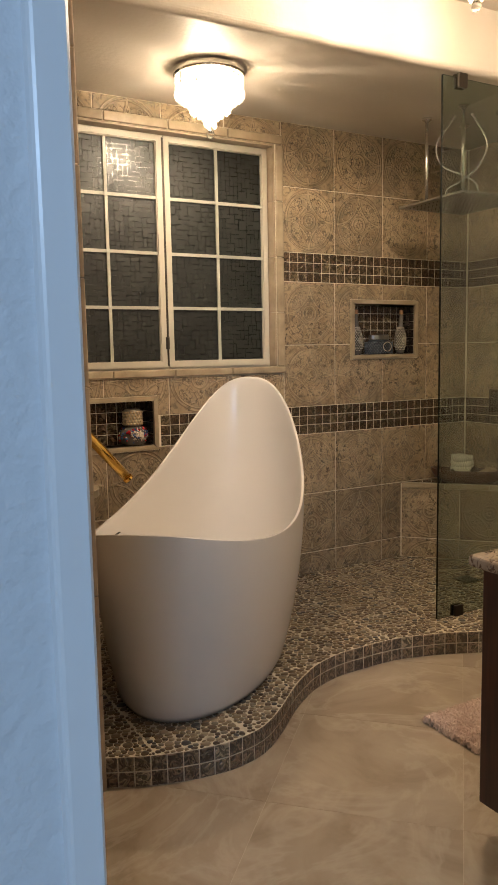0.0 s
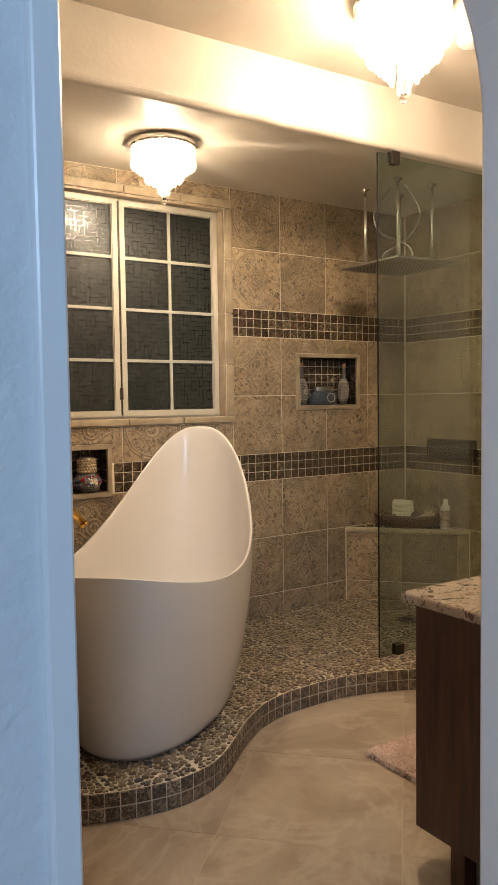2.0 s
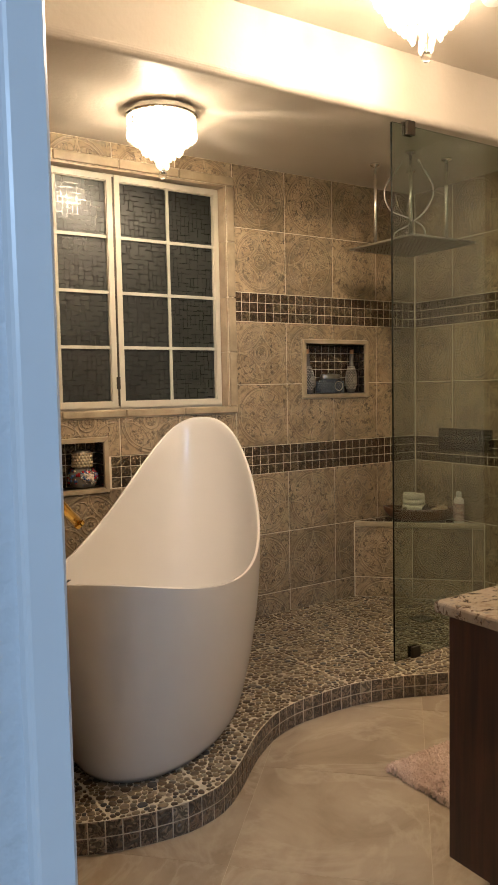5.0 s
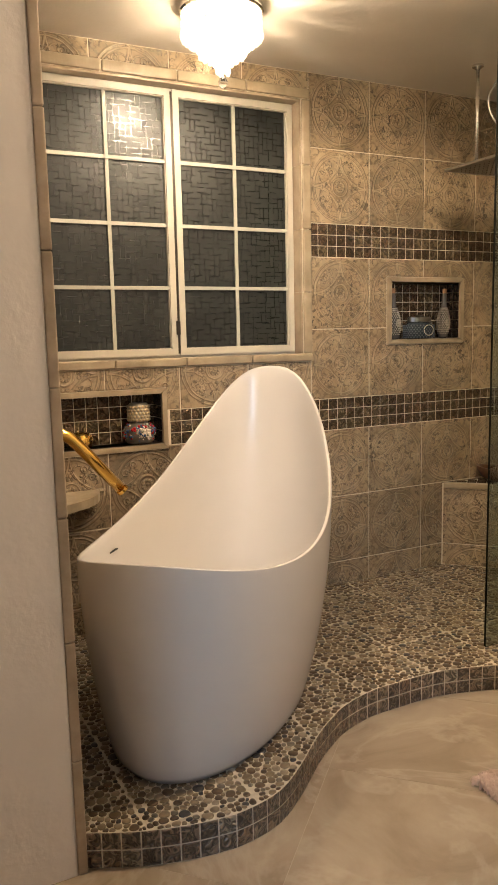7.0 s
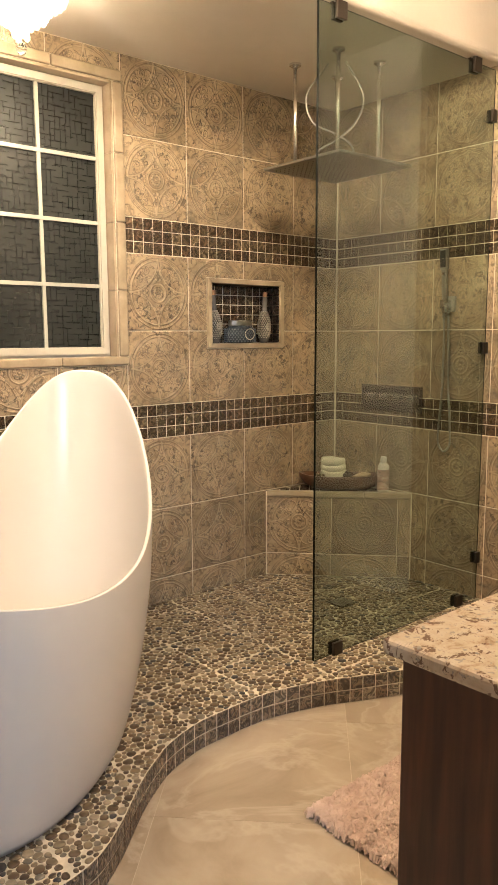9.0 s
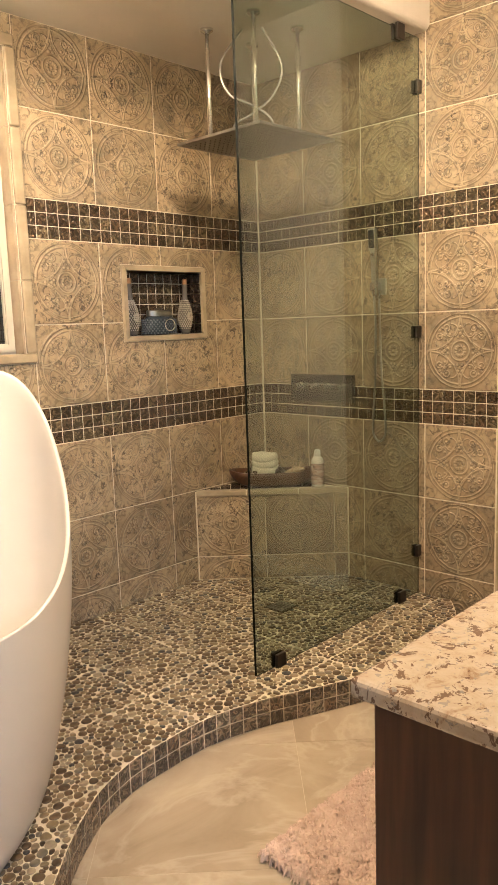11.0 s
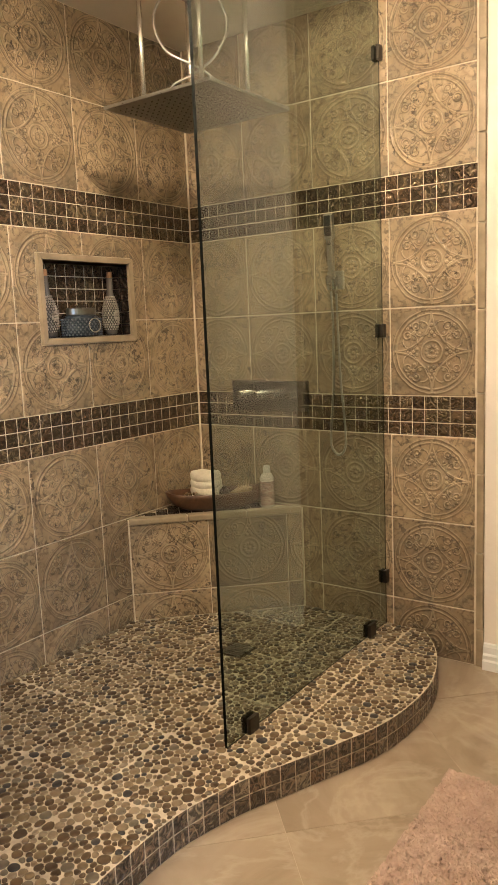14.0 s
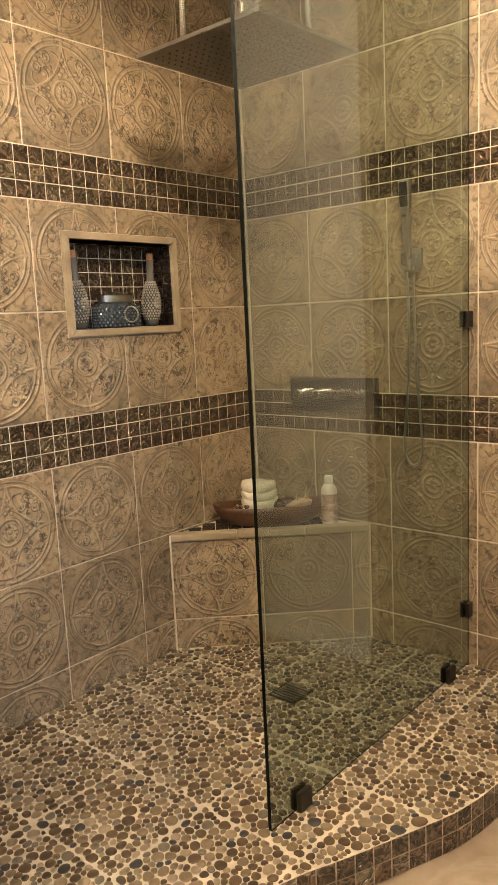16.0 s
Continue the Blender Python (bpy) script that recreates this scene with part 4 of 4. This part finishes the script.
def vanity():
    v = thing("vanity_cabinet", "dark walnut vanity cabinet on short square legs", "vanity")
    x0, y1, top = VAN[0] + 0.032, VAN[1] - 0.026, VAN[2]
    y0, x1 = -2.70, -0.35
    part("body", boxed(x0, y0, 0.11, x1, y1, top - 0.035, 0.003), M_WOOD, v)
    for k in range(3):
        a, b = x0 + 0.05 + k * 0.48, x0 + 0.05 + k * 0.48 + 0.46
        door = part("door", boxed(a, y1, 0.17, b, y1 + 0.018, top - 0.07, 0.004), M_WOOD, v)
        part("handle", tube([(b - 0.04, y1 + 0.018, 0.5), (b - 0.04, y1 + 0.045, 0.5), (b - 0.04, y1 + 0.045, 0.6), (b - 0.04, y1 + 0.018, 0.6)], 0.005, 8), M_BRONZE, door)
    for x in (x0 + 0.03, x1 - 0.06):
        for y in (y1 - 0.15, y0 + 0.04):
            part("leg", boxed(x - 0.025, y - 0.025, 0.0, x + 0.025, y + 0.025, 0.112, 0.003), M_WOOD, v)
    bm = boxed(VAN[0], -2.702, top - 0.034, x1 + 0.03, VAN[1], top, 0.014, 4)
    solid("granite_countertop", bm, M_GRANITE, "speckled beige and brown granite worktop on the vanity", "countertop")


VAN = (-2.025, -2.022, 0.797)
vanity()


def rug():
    rnd = random.Random(3)
    x0, x1, y0, y1 = -1.67, -0.74, -2.06, -1.478
    r = thing("bath_rug", "dusty pink shaggy bath rug with looped tufts", "rug")
    part("backing", boxed(x0 + 0.02, y0, 0.0, x1 - 0.02, y1 - 0.02, 0.012, 0.004), M_RUG, r)
    verts, faces = [], []
    for i in range(17000):
        x, y = rnd.uniform(x0, x1), rnd.uniform(y0, y1)
        a, L, h = rnd.uniform(0, 6.28), rnd.uniform(0.008, 0.018), rnd.uniform(0.015, 0.024)
        w = rnd.uniform(0.0028, 0.0042)
        dx, dy = math.cos(a), math.sin(a)
        k = len(verts)
        for s, hh, ww in ((-1, 0.004, 0.6), (-0.4, h, 1.0), (0.4, h, 1.0), (1, 0.004, 0.6)):
            cx, cy = x + dx * L * s, y + dy * L * s
            verts += [(cx - dy * w * ww, cy + dx * w * ww, hh), (cx, cy, hh + w * ww), (cx + dy * w * ww, cy - dx * w * ww, hh)]
        for q in range(3):
            b = k + 3 * q
            faces += [(b, b + 1, b + 4, b + 3), (b + 1, b + 2, b + 5, b + 4)]
    me = bpy.data.meshes.new("shag")
    me.from_pydata(verts, [], faces)
    me.materials.append(M_RUG)
    pile = new("shag", me)
    pile.parent = r
    tagged(pile, kind="stuff")


rug()


def spout():
    s = thing("bath_spout", "polished gold wall-mounted bath spout", "spout")
    pts = [(WING_X + 0.006, -0.822, 1.072), *spline([(-2.73, -0.822, 1.072), (-2.695, -0.822, 1.070), (-2.668, -0.822, 1.058), (-2.646, -0.822, 1.036), (-2.620, -0.822, 1.006)], 5), (-2.512, -0.822, 0.880)]
    part("pipe", tube(pts, 0.0185, 24), M_GOLD, s, smooth=True)
    part("outlet_ring", tube([(-2.5165, -0.822, 0.8853), (-2.5095, -0.822, 0.8772)], 0.0195, 24), M_GOLD, s)
    part("flange", tube([(WING_X + 0.006, -0.822, 1.072), (WING_X + 0.016, -0.822, 1.072)], 0.030, 24), M_GOLD, s)


spout()


def corner_shelf():
    bm = bmesh.new()
    pts = [(WING_X + 0.007, -0.007), (WING_X + 0.007, -0.30)] + [(WING_X + 0.007 + 0.42 * math.sin(a), -0.007 - 0.293 * math.cos(a)) for a in (math.pi / 2 * i / 12 for i in range(1, 13))]
    solid("corner_shelf", outline(bm, pts, 0.69, 0.724), M_TRIM, "tan stone corner shelf on the tiled walls", "shelf")


corner_shelf()


def outlet():
    o = thing("switch_plate", "dark bronze switch plate with white rocker on painted wall", "switch plate")
    part("plate", boxed(-3.085, WING_Y - 0.008, 0.935, -2.955, WING_Y, 1.05, 0.003), M_BRONZE, o)
    part("rocker", boxed(-3.05, WING_Y - 0.013, 0.962, -2.99, WING_Y - 0.006, 1.022, 0.003), M_SMOOTH, o, "white rocker")


outlet()

# ---- things in the shower and niches ----


def tray():
    t = thing("wooden_tray", "long carved dark wooden tray with shells, on the bench", "tray", pose(-0.178, -0.215, SEAT, 0, 0, -46.5) @ Matrix.Diagonal((1, 1.05, 1.3, 1)))
    N = 28
    bm = bmesh.new()
    rings = []
    for f, z in ((0.72, 0.0), (0.9, 0.014), (1.0, 0.040), (1.02, 0.056), (0.97, 0.057), (0.9, 0.04), (0.75, 0.025)):
        rings.append([bm.verts.new((0.215 * f * math.copysign(abs(math.cos(a)) ** 0.7, math.cos(a)), 0.075 * f * math.copysign(abs(math.sin(a)) ** 0.8, math.sin(a)), z + 0.008 * abs(math.cos(a)) ** 3)) for a in (2 * math.pi * k / N for k in range(N))])
    for a, b in zip(rings, rings[1:]):
        for k in range(N):
            bm.faces.new((a[k], a[(k + 1) % N], b[(k + 1) % N], b[k]))
    bm.faces.new(list(reversed(rings[0]))), bm.faces.new(rings[-1])
    part("bowl", bm, M_TRAY, t, smooth=True)


tray()


def towels():
    c = pose(-0.195, -0.175, SEAT + 0.03, 0, 0, -44)
    t_ob = thing("rolled_towels", "stack of soft cream rolled washcloths in the tray", "towel", c)
    for k in range(4):
        g = 1.0 - 0.035 * k
        bm = lathe([(0.03 * g, 0.0), (0.067 * g, 0.001), (0.0715 * g, 0.008), (0.0725 * g, 0.020), (0.068 * g, 0.032), (0.03 * g, 0.035)], 28, None, (0, 0, 0.002 + 0.031 * k))
        for v in bm.verts:
            t = math.atan2(v.co.y, v.co.x)
            v.co.z += 0.0035 * math.sin(2 * t + k) + 0.0015 * math.sin(5 * t + 2 * k)
            v.co.xy *= 1 + 0.02 * math.sin(3 * t + 1.7 * k)
        part("towel_roll", bm, M_TOWEL, t_ob, smooth=True)


towels()


def shells():
    m = grained("seashell", [(0.3, (0.35, 0.24, 0.14)), (0.7, (0.58, 0.45, 0.30))], 60, 0.4, world_space=False)
    d = mat("dark_shell", (0.05, 0.03, 0.02), 0.3)
    base = pose(-0.178, -0.215, SEAT, 0, 0, -46.5)
    a = thing("snail_shell", "dark brown snail shell in the wooden tray", "shell", base @ pose(0.03, -0.03, 0.072))
    part("whorl", ball(bmesh.new(), (0, 0, 0.0), 0.024, 0.019, 14, 8), d, a, smooth=True)
    part("spire", lathe([(0.014, 0.012), (0.010, 0.022), (0.003, 0.028)], 12), d, a, smooth=True)
    b = thing("spiny_shell", "pale spiny murex shell in the wooden tray", "shell", base @ pose(0.11, -0.02, 0.072, 0, 80, 0))
    part("body", lathe([(0.003, -0.06), (0.014, -0.03), (0.022, 0.0), (0.014, 0.03), (0.004, 0.045)], 12), m, b, smooth=True)
    bm = bmesh.new()
    for k in range(14):
        t = 2 * math.pi * k / 7
        z = -0.03 + 0.005 * k
        tube([(0.015 * math.cos(t), 0.015 * math.sin(t), z), (0.042 * math.cos(t), 0.042 * math.sin(t), z + 0.012)], [0.004, 0.0008], 5, bm)
    part("spine_ring", bm, m, b)
    c = thing("beaded_garland", "shiny silver beaded garland in the wooden tray", "garland", base @ pose(-0.07, -0.035, 0.066))
    bm = bmesh.new()
    rnd = random.Random(8)
    for k in range(34):
        ball(bm, (rnd.uniform(-0.07, 0.06), rnd.uniform(-0.018, 0.018), rnd.uniform(0.0, 0.014)), rnd.uniform(0.004, 0.008), None, 6, 4)
    part("bead_cover", bm, mat("silver_bead", (0.6, 0.5, 0.38), 0.15, 1.0), c, smooth=True)["kind"] = "stuff"


shells()


def bottle():
    b = thing("lotion_bottle", "white plastic lotion bottle with pink leafy label", "bottle", pose(-0.070, -0.408, SEAT))
    part("body", lathe([(0.027, 0.0), (0.030, 0.004), (0.030, 0.118), (0.0285, 0.130), (0.023, 0.141), (0.016, 0.148), (0.013, 0.152)], 24), mat("white_plastic", (0.66, 0.62, 0.56), 0.35), b, smooth=True)
    lab = mat("pink_leaf_label", rough=0.5)
    n = Net(lab)
    n.colour(n.ramp(n.noise(n.coords(), 34, 2, 0.5, 1.5), [(0.42, (0.50, 0.40, 0.35)), (0.5, (0.40, 0.24, 0.20)), (0.60, (0.17, 0.11, 0.10))]))
    part("label", lathe([(0.0304, 0.010), (0.0308, 0.012), (0.0308, 0.112), (0.0304, 0.114)], 24), lab, b, "pink printed label", smooth=True)
    part("cap", lathe([(0.0145, 0.150), (0.0155, 0.152), (0.0155, 0.176), (0.013, 0.180)], 20), mat("cap_plastic", (0.68, 0.66, 0.62), 0.3), b, "white flip cap", smooth=True)


bottle()
M_BEAD = mat("silver_filigree", (0.50, 0.45, 0.39), 0.28, 0.85)
M_CORK = grained("cork", [(0.3, (0.25, 0.12, 0.06)), (0.7, (0.38, 0.20, 0.10))], 90, 0.8, world_space=False)
M_BGLASS = mat("smoky_glass", (0.12, 0.11, 0.10), 0.08, Coat_Weight=0.3)
M_JAR = mat("blue_hobnail_glass", (0.035, 0.045, 0.058), 0.10, Coat_Weight=0.5)


def filigree_bottle(x, y, lean):
    b = thing("decorative_bottle", "corked glass bottle sheathed in silver filigree, in the niche", "bottle", pose(x, y, NICHE[1], 0, lean, 0) @ Matrix.Diagonal((1.0, 1.0, 1.22, 1)), "bottles in the niche")
    part("glass", lathe([(0.018, 0.0), (0.026, 0.01), (0.030, 0.05), (0.027, 0.09), (0.016, 0.125), (0.013, 0.15), (0.013, 0.185), (0.015, 0.188)], 18), M_BGLASS, b, smooth=True)
    part("cork", lathe([(0.011, 0.188), (0.012, 0.19), (0.012, 0.206), (0.011, 0.208)], 14), M_CORK, b, "brown cork stopper")
    # rings of small beads, and a flower on the front
    bm = bmesh.new()
    for j in range(17):
        z = 0.006 + j * 0.0075
        r = 0.029 * math.sin(math.pi * (0.16 + 0.70 * j / 16)) + 0.0045
        n = 18
        for i in range(n):
            a = 2 * math.pi * (i + 0.5 * (j % 2)) / n
            ball(bm, (r * math.cos(a), r * math.sin(a), z), 0.0036, None, 5, 4)
    part("filigree", bm, M_BEAD, b, "silver beaded sheath", smooth=True)["kind"] = "stuff"
    bm = ball(bmesh.new(), (0, -0.0345, 0.066), 0.004, None, 8, 5)
    for i in range(8):
        a = 2 * math.pi * i / 8
        ball(bm, (0.011 * math.cos(a), -0.0335, 0.066 + 0.011 * math.sin(a)), 0.0045, None, 6, 4)
    part("flower", bm, M_BEAD, b, "silver flower boss", smooth=True)


filigree_bottle(-0.800, 0.040, -3), filigree_bottle(-0.487, 0.042, 2)


def hobnail_jar():
    b = thing("glass_jar", "blue hobnail glass jar with a steel lid, in the niche", "jar", pose(-0.650, 0.035, NICHE[1]) @ Matrix.Diagonal((1.32, 0.72, 1.08, 1)))
    part("jar", lathe([(0.055, 0.0), (0.066, 0.006), (0.070, 0.03), (0.068, 0.06), (0.058, 0.074), (0.05, 0.078)], 28), M_JAR, b, smooth=True)
    bm = bmesh.new()
    for j in range(7):
        for i in range(30):
            a = 2 * math.pi * (i + 0.5 * (j % 2)) / 30
            ball(bm, (0.0695 * math.cos(a), 0.0695 * math.sin(a), 0.008 + j * 0.009), 0.0042, None, 5, 4)
    part("hobnail_cover", bm, mat("pale_hobnail", (0.10, 0.115, 0.135), 0.08), b, smooth=True)["kind"] = "stuff"
    part("lid", lathe([(0.050, 0.078), (0.052, 0.08), (0.052, 0.100), (0.048, 0.103)], 28), M_STEEL, b, "brushed steel lid")
    bm = bmesh.new()
    for i in range(26):
        a = 2 * math.pi * i / 26
        ball(bm, (0.016 + 0.022 * math.cos(a), -0.071, 0.040 + 0.024 * math.sin(a)), 0.0028, None, 5, 4)
    part("medallion", bm, M_BEAD, b, "oval beaded medallion", smooth=True)["kind"] = "stuff"
    bm = bmesh.new()
    for k in range(7):
        ball(bm, (0.012 * math.cos(k), 0.012 * math.sin(k), 0.106), 0.006, None, 6, 4)
    part("lid_knob", bm, M_BRONZE, b, smooth=True)


hobnail_jar()


def jewelled_bottle(x, s, gold):
    b = thing("jewelled_jar" if not gold else "gilded_jar", "bead-covered jar with gold stopper in the wall niche" if gold else "perfume jar covered in red and silver jewels, gold beaded stopper", "jar", pose(x, 0.045, NICHE_L[1]) @ Matrix.Scale(s, 4))
    rnd = random.Random(4)
    part("body", lathe([(0.030, 0.0), (0.046, 0.006), (0.050, 0.03), (0.044, 0.058), (0.028, 0.072)], 24), M_BGLASS if not gold else M_GOLD, b, smooth=True)
    cols = [mat("red_jewel", (0.35, 0.012, 0.02), 0.08), mat("silver_jewel", (0.62, 0.60, 0.58), 0.12, 0.9), mat("blue_jewel", (0.05, 0.09, 0.20), 0.08)] if not gold else [mat("gold_bead", (0.55, 0.40, 0.18), 0.2, 1.0)]
    for q, m in enumerate(cols):
        bm = bmesh.new()
        for i in range(70):
            a, t = rnd.uniform(0, 6.28), rnd.uniform(0.12, 0.9)
            r = 0.051 * math.sin(math.pi * (0.18 + 0.64 * t))
            ball(bm, (r * math.cos(a), r * math.sin(a), 0.072 * t), rnd.uniform(0.003, 0.006), None, 6, 4)
        part("jewel_cover", bm, m, b, smooth=True)["kind"] = "stuff"
    if not gold:
        bm = bmesh.new()
        for i in range(60):
            a, r = rnd.uniform(0, 6.28), rnd.uniform(0, 0.024)
            ball(bm, (r * math.cos(a), -0.049 + 0.2 * r, 0.038 + 0.8 * r * math.sin(a)), 0.0045, None, 5, 4)
        part("medallion", bm, mat("pearl", (0.62, 0.52, 0.44), 0.25), b, "oval of pearl beads", smooth=True)["kind"] = "stuff"
        bm = lathe([(0.026, 0.070), (0.033, 0.076), (0.034, 0.122), (0.027, 0.132)], 20)
        st = part("stopper", bm, M_BEAD, b, "champagne beaded stopper")
        bm = bmesh.new()
        for j in range(5):
            for i in range(18):
                a = 2 * math.pi * (i + 0.5 * (j % 2)) / 18
                ball(bm, (0.033 * math.cos(a), 0.033 * math.sin(a), 0.079 + 0.0105 * j), 0.0055, None, 5, 4)
        part("bead_cover", bm, mat("champagne_bead", (0.60, 0.47, 0.33), 0.3, 0.8), st, smooth=True)["kind"] = "stuff"


jewelled_bottle(-2.165, 1.34, False)
jewelled_bottle(-2.42, 0.95, True)

# ---- floor tiles, kerb mosaic, pebbles ----
S = 0.566


def floor_tiles():
    c, s = math.cos(radians(45)), math.sin(radians(45))
    bm = bmesh.new()
    box(bm, -S / 2 + 0.0009, -S / 2 + 0.0009, -0.02, S / 2 - 0.0009, S / 2 - 0.0009, 0.0)
    me = mesh_of("floor_tile", bm, M_FLOOR)
    for i in range(-12, 3):
        for j in range(-7, 8):
            # joints run along both diagonals
            u, v = (i + 0.5) * S, (j + 0.5) * S
            x, y = -1.5 + (u * c - v * s) + 1.5, -1.5 + (u * s + v * c) + 1.5
            if -4.6 < x < 0.3 and -3.0 < y < 0.0:
                piece("floor_tile", me, floor, pose(x, y, 0, 0, 0, 45))


floor_tiles()


def kerb_mosaic():
    d, run = 0.0, [0.0]
    for p, q in zip(kerb, kerb[1:]):
        d += (q - p).length
        run.append(d)
    n = int(d / 0.0505)
    for i in range(n):
        s = d * (i + 0.5) / n
        k = max(j for j in range(len(run)) if run[j] <= s)
        k = min(k, len(kerb) - 2)
        p, q = kerb[k], kerb[k + 1]
        w = p + (q - p) * ((s - run[k]) / max(run[k + 1] - run[k], 1e-6))
        a = math.degrees(math.atan2(q.y - p.y, q.x - p.x))
        for row in range(2):
            piece("mosaic_tile", KMOS, platform, pose(w.x, w.y + 0.005, 0.0245 + 0.0500 * row, 0, 0, a) @ Matrix.Diagonal((1.0, 1, 0.985, 1)))


kerb_mosaic()


def pebble_floor():
    rnd = random.Random(11)
    cell = 0.05
    grid, seeds = {}, []

    def near(x, y, reach=1):
        i, j = int(x // cell), int(y // cell)
        return [q for a in range(i - reach, i + reach + 1) for b in range(j - reach, j + reach + 1) for q in grid.get((a, b), ())]
    for k in range(60000):
        r = rnd.choice((0.0145, 0.0125, 0.011, 0.009, 0.0075)) if k < 34000 else rnd.uniform(0.005, 0.0075)
        if k < 1800:
            r = rnd.uniform(0.012, 0.0165)
        x = rnd.uniform(-2.79, -0.008)
        y = rnd.uniform(-1.41, -0.008)
        if y < kerb_y(x) + r * 0.75 + 0.004 or min((x + 0.21) / 0.305 % 1.0, (y + 0.13) / 0.305 % 1.0) < 0.02 or x > -0.56 and y > -0.58 and (x + 0.512) / 0.512 + y / 0.540 > -0.03:
            continue
        if abs(x + 0.532) < 0.056 and abs(y + 0.555) < 0.056:
            continue
        if all((x - a) ** 2 + (y - b) ** 2 > (0.92 * (r + c)) ** 2 for a, b, c, _ in near(x, y)):
            q = (x, y, r, len(seeds))
            seeds.append(q)
            grid.setdefault((int(x // cell), int(y // cell)), []).append(q)
    M = 12
    dirs = [(math.cos(2 * math.pi * k / M), math.sin(2 * math.pi * k / M)) for k in range(M)]
    stuff_v, stuff_f, count = [], [], 0
    for x, y, r, idx in seeds:
        rad = []
        nb = [(a - x, b - y, c) for a, b, c, i in near(x, y) if i != idx]
        ph = rnd.uniform(0, 6.28)
        for k, (dx, dy) in enumerate(dirs):
            best = r * (1.55 + 0.16 * math.sin(2 * (2 * math.pi * k / M) + ph))
            for a, b, c in nb:
                L2 = a * a + b * b
                dot = a * dx + b * dy
                if dot > 0:
                    best = min(best, (L2 + r * r - c * c) / (2 * dot) - 0.0014)
            # joints between the sheets on which the pebbles come
            for s, d, o in ((x, dx, -0.21), (y, dy, -0.13)):
                if d:
                    e = ((s - o) / 0.305) % 1.0 * 0.305
                    best = min(best, max((0.305 - e if d > 0 else e) - 0.003, 0.002) / abs(d))
            # none hangs over the kerb
            while best > r * 0.3 and y + best * dy < kerb_y(x + best * dx) + 0.007:
                best *= 0.88
            rad.append(max(best, r * 0.35))
        rad = [(rad[k - 1] + 2 * rad[k] + rad[(k + 1) % M]) / 4 for k in range(M)]
        h = 0.0016 + 0.04 * r
        vs = []
        for f, z in ((1.0, -0.003), (0.965, 0.55 * h), (0.84, h)):
            vs += [(rad[k] * f * dx, rad[k] * f * dy, z) for k, (dx, dy) in enumerate(dirs)]
        fs = [tuple(range(2 * M, 3 * M))]
        for q in range(2):
            fs += [(q * M + k, q * M + (k + 1) % M, (q + 1) * M + (k + 1) % M, (q + 1) * M + k) for k in range(M)]
        if -1.75 < x < -0.9 and y < -0.62 and count < 300:
            count += 1
            me = bpy.data.meshes.new("pebble")
            me.from_pydata(vs, [], fs)
            me.materials.append(M_PEBBLE)
            for p in me.polygons:
                p.use_smooth = True
            piece("pebble", me, platform, pose(x, y, PLAT))
        else:
            o = len(stuff_v)
            stuff_v += [(x + a, y + b, PLAT + c) for a, b, c in vs]
            stuff_f += [tuple(o + i for i in f) for f in fs]
    me = bpy.data.meshes.new("pebble_field")
    me.from_pydata(stuff_v, [], stuff_f)
    me.materials.append(M_PEBBLE)
    for p in me.polygons:
        p.use_smooth = True
    ob = new("pebble_field", me)
    ob.parent = platform
    tagged(ob, kind="stuff")


pebble_floor()
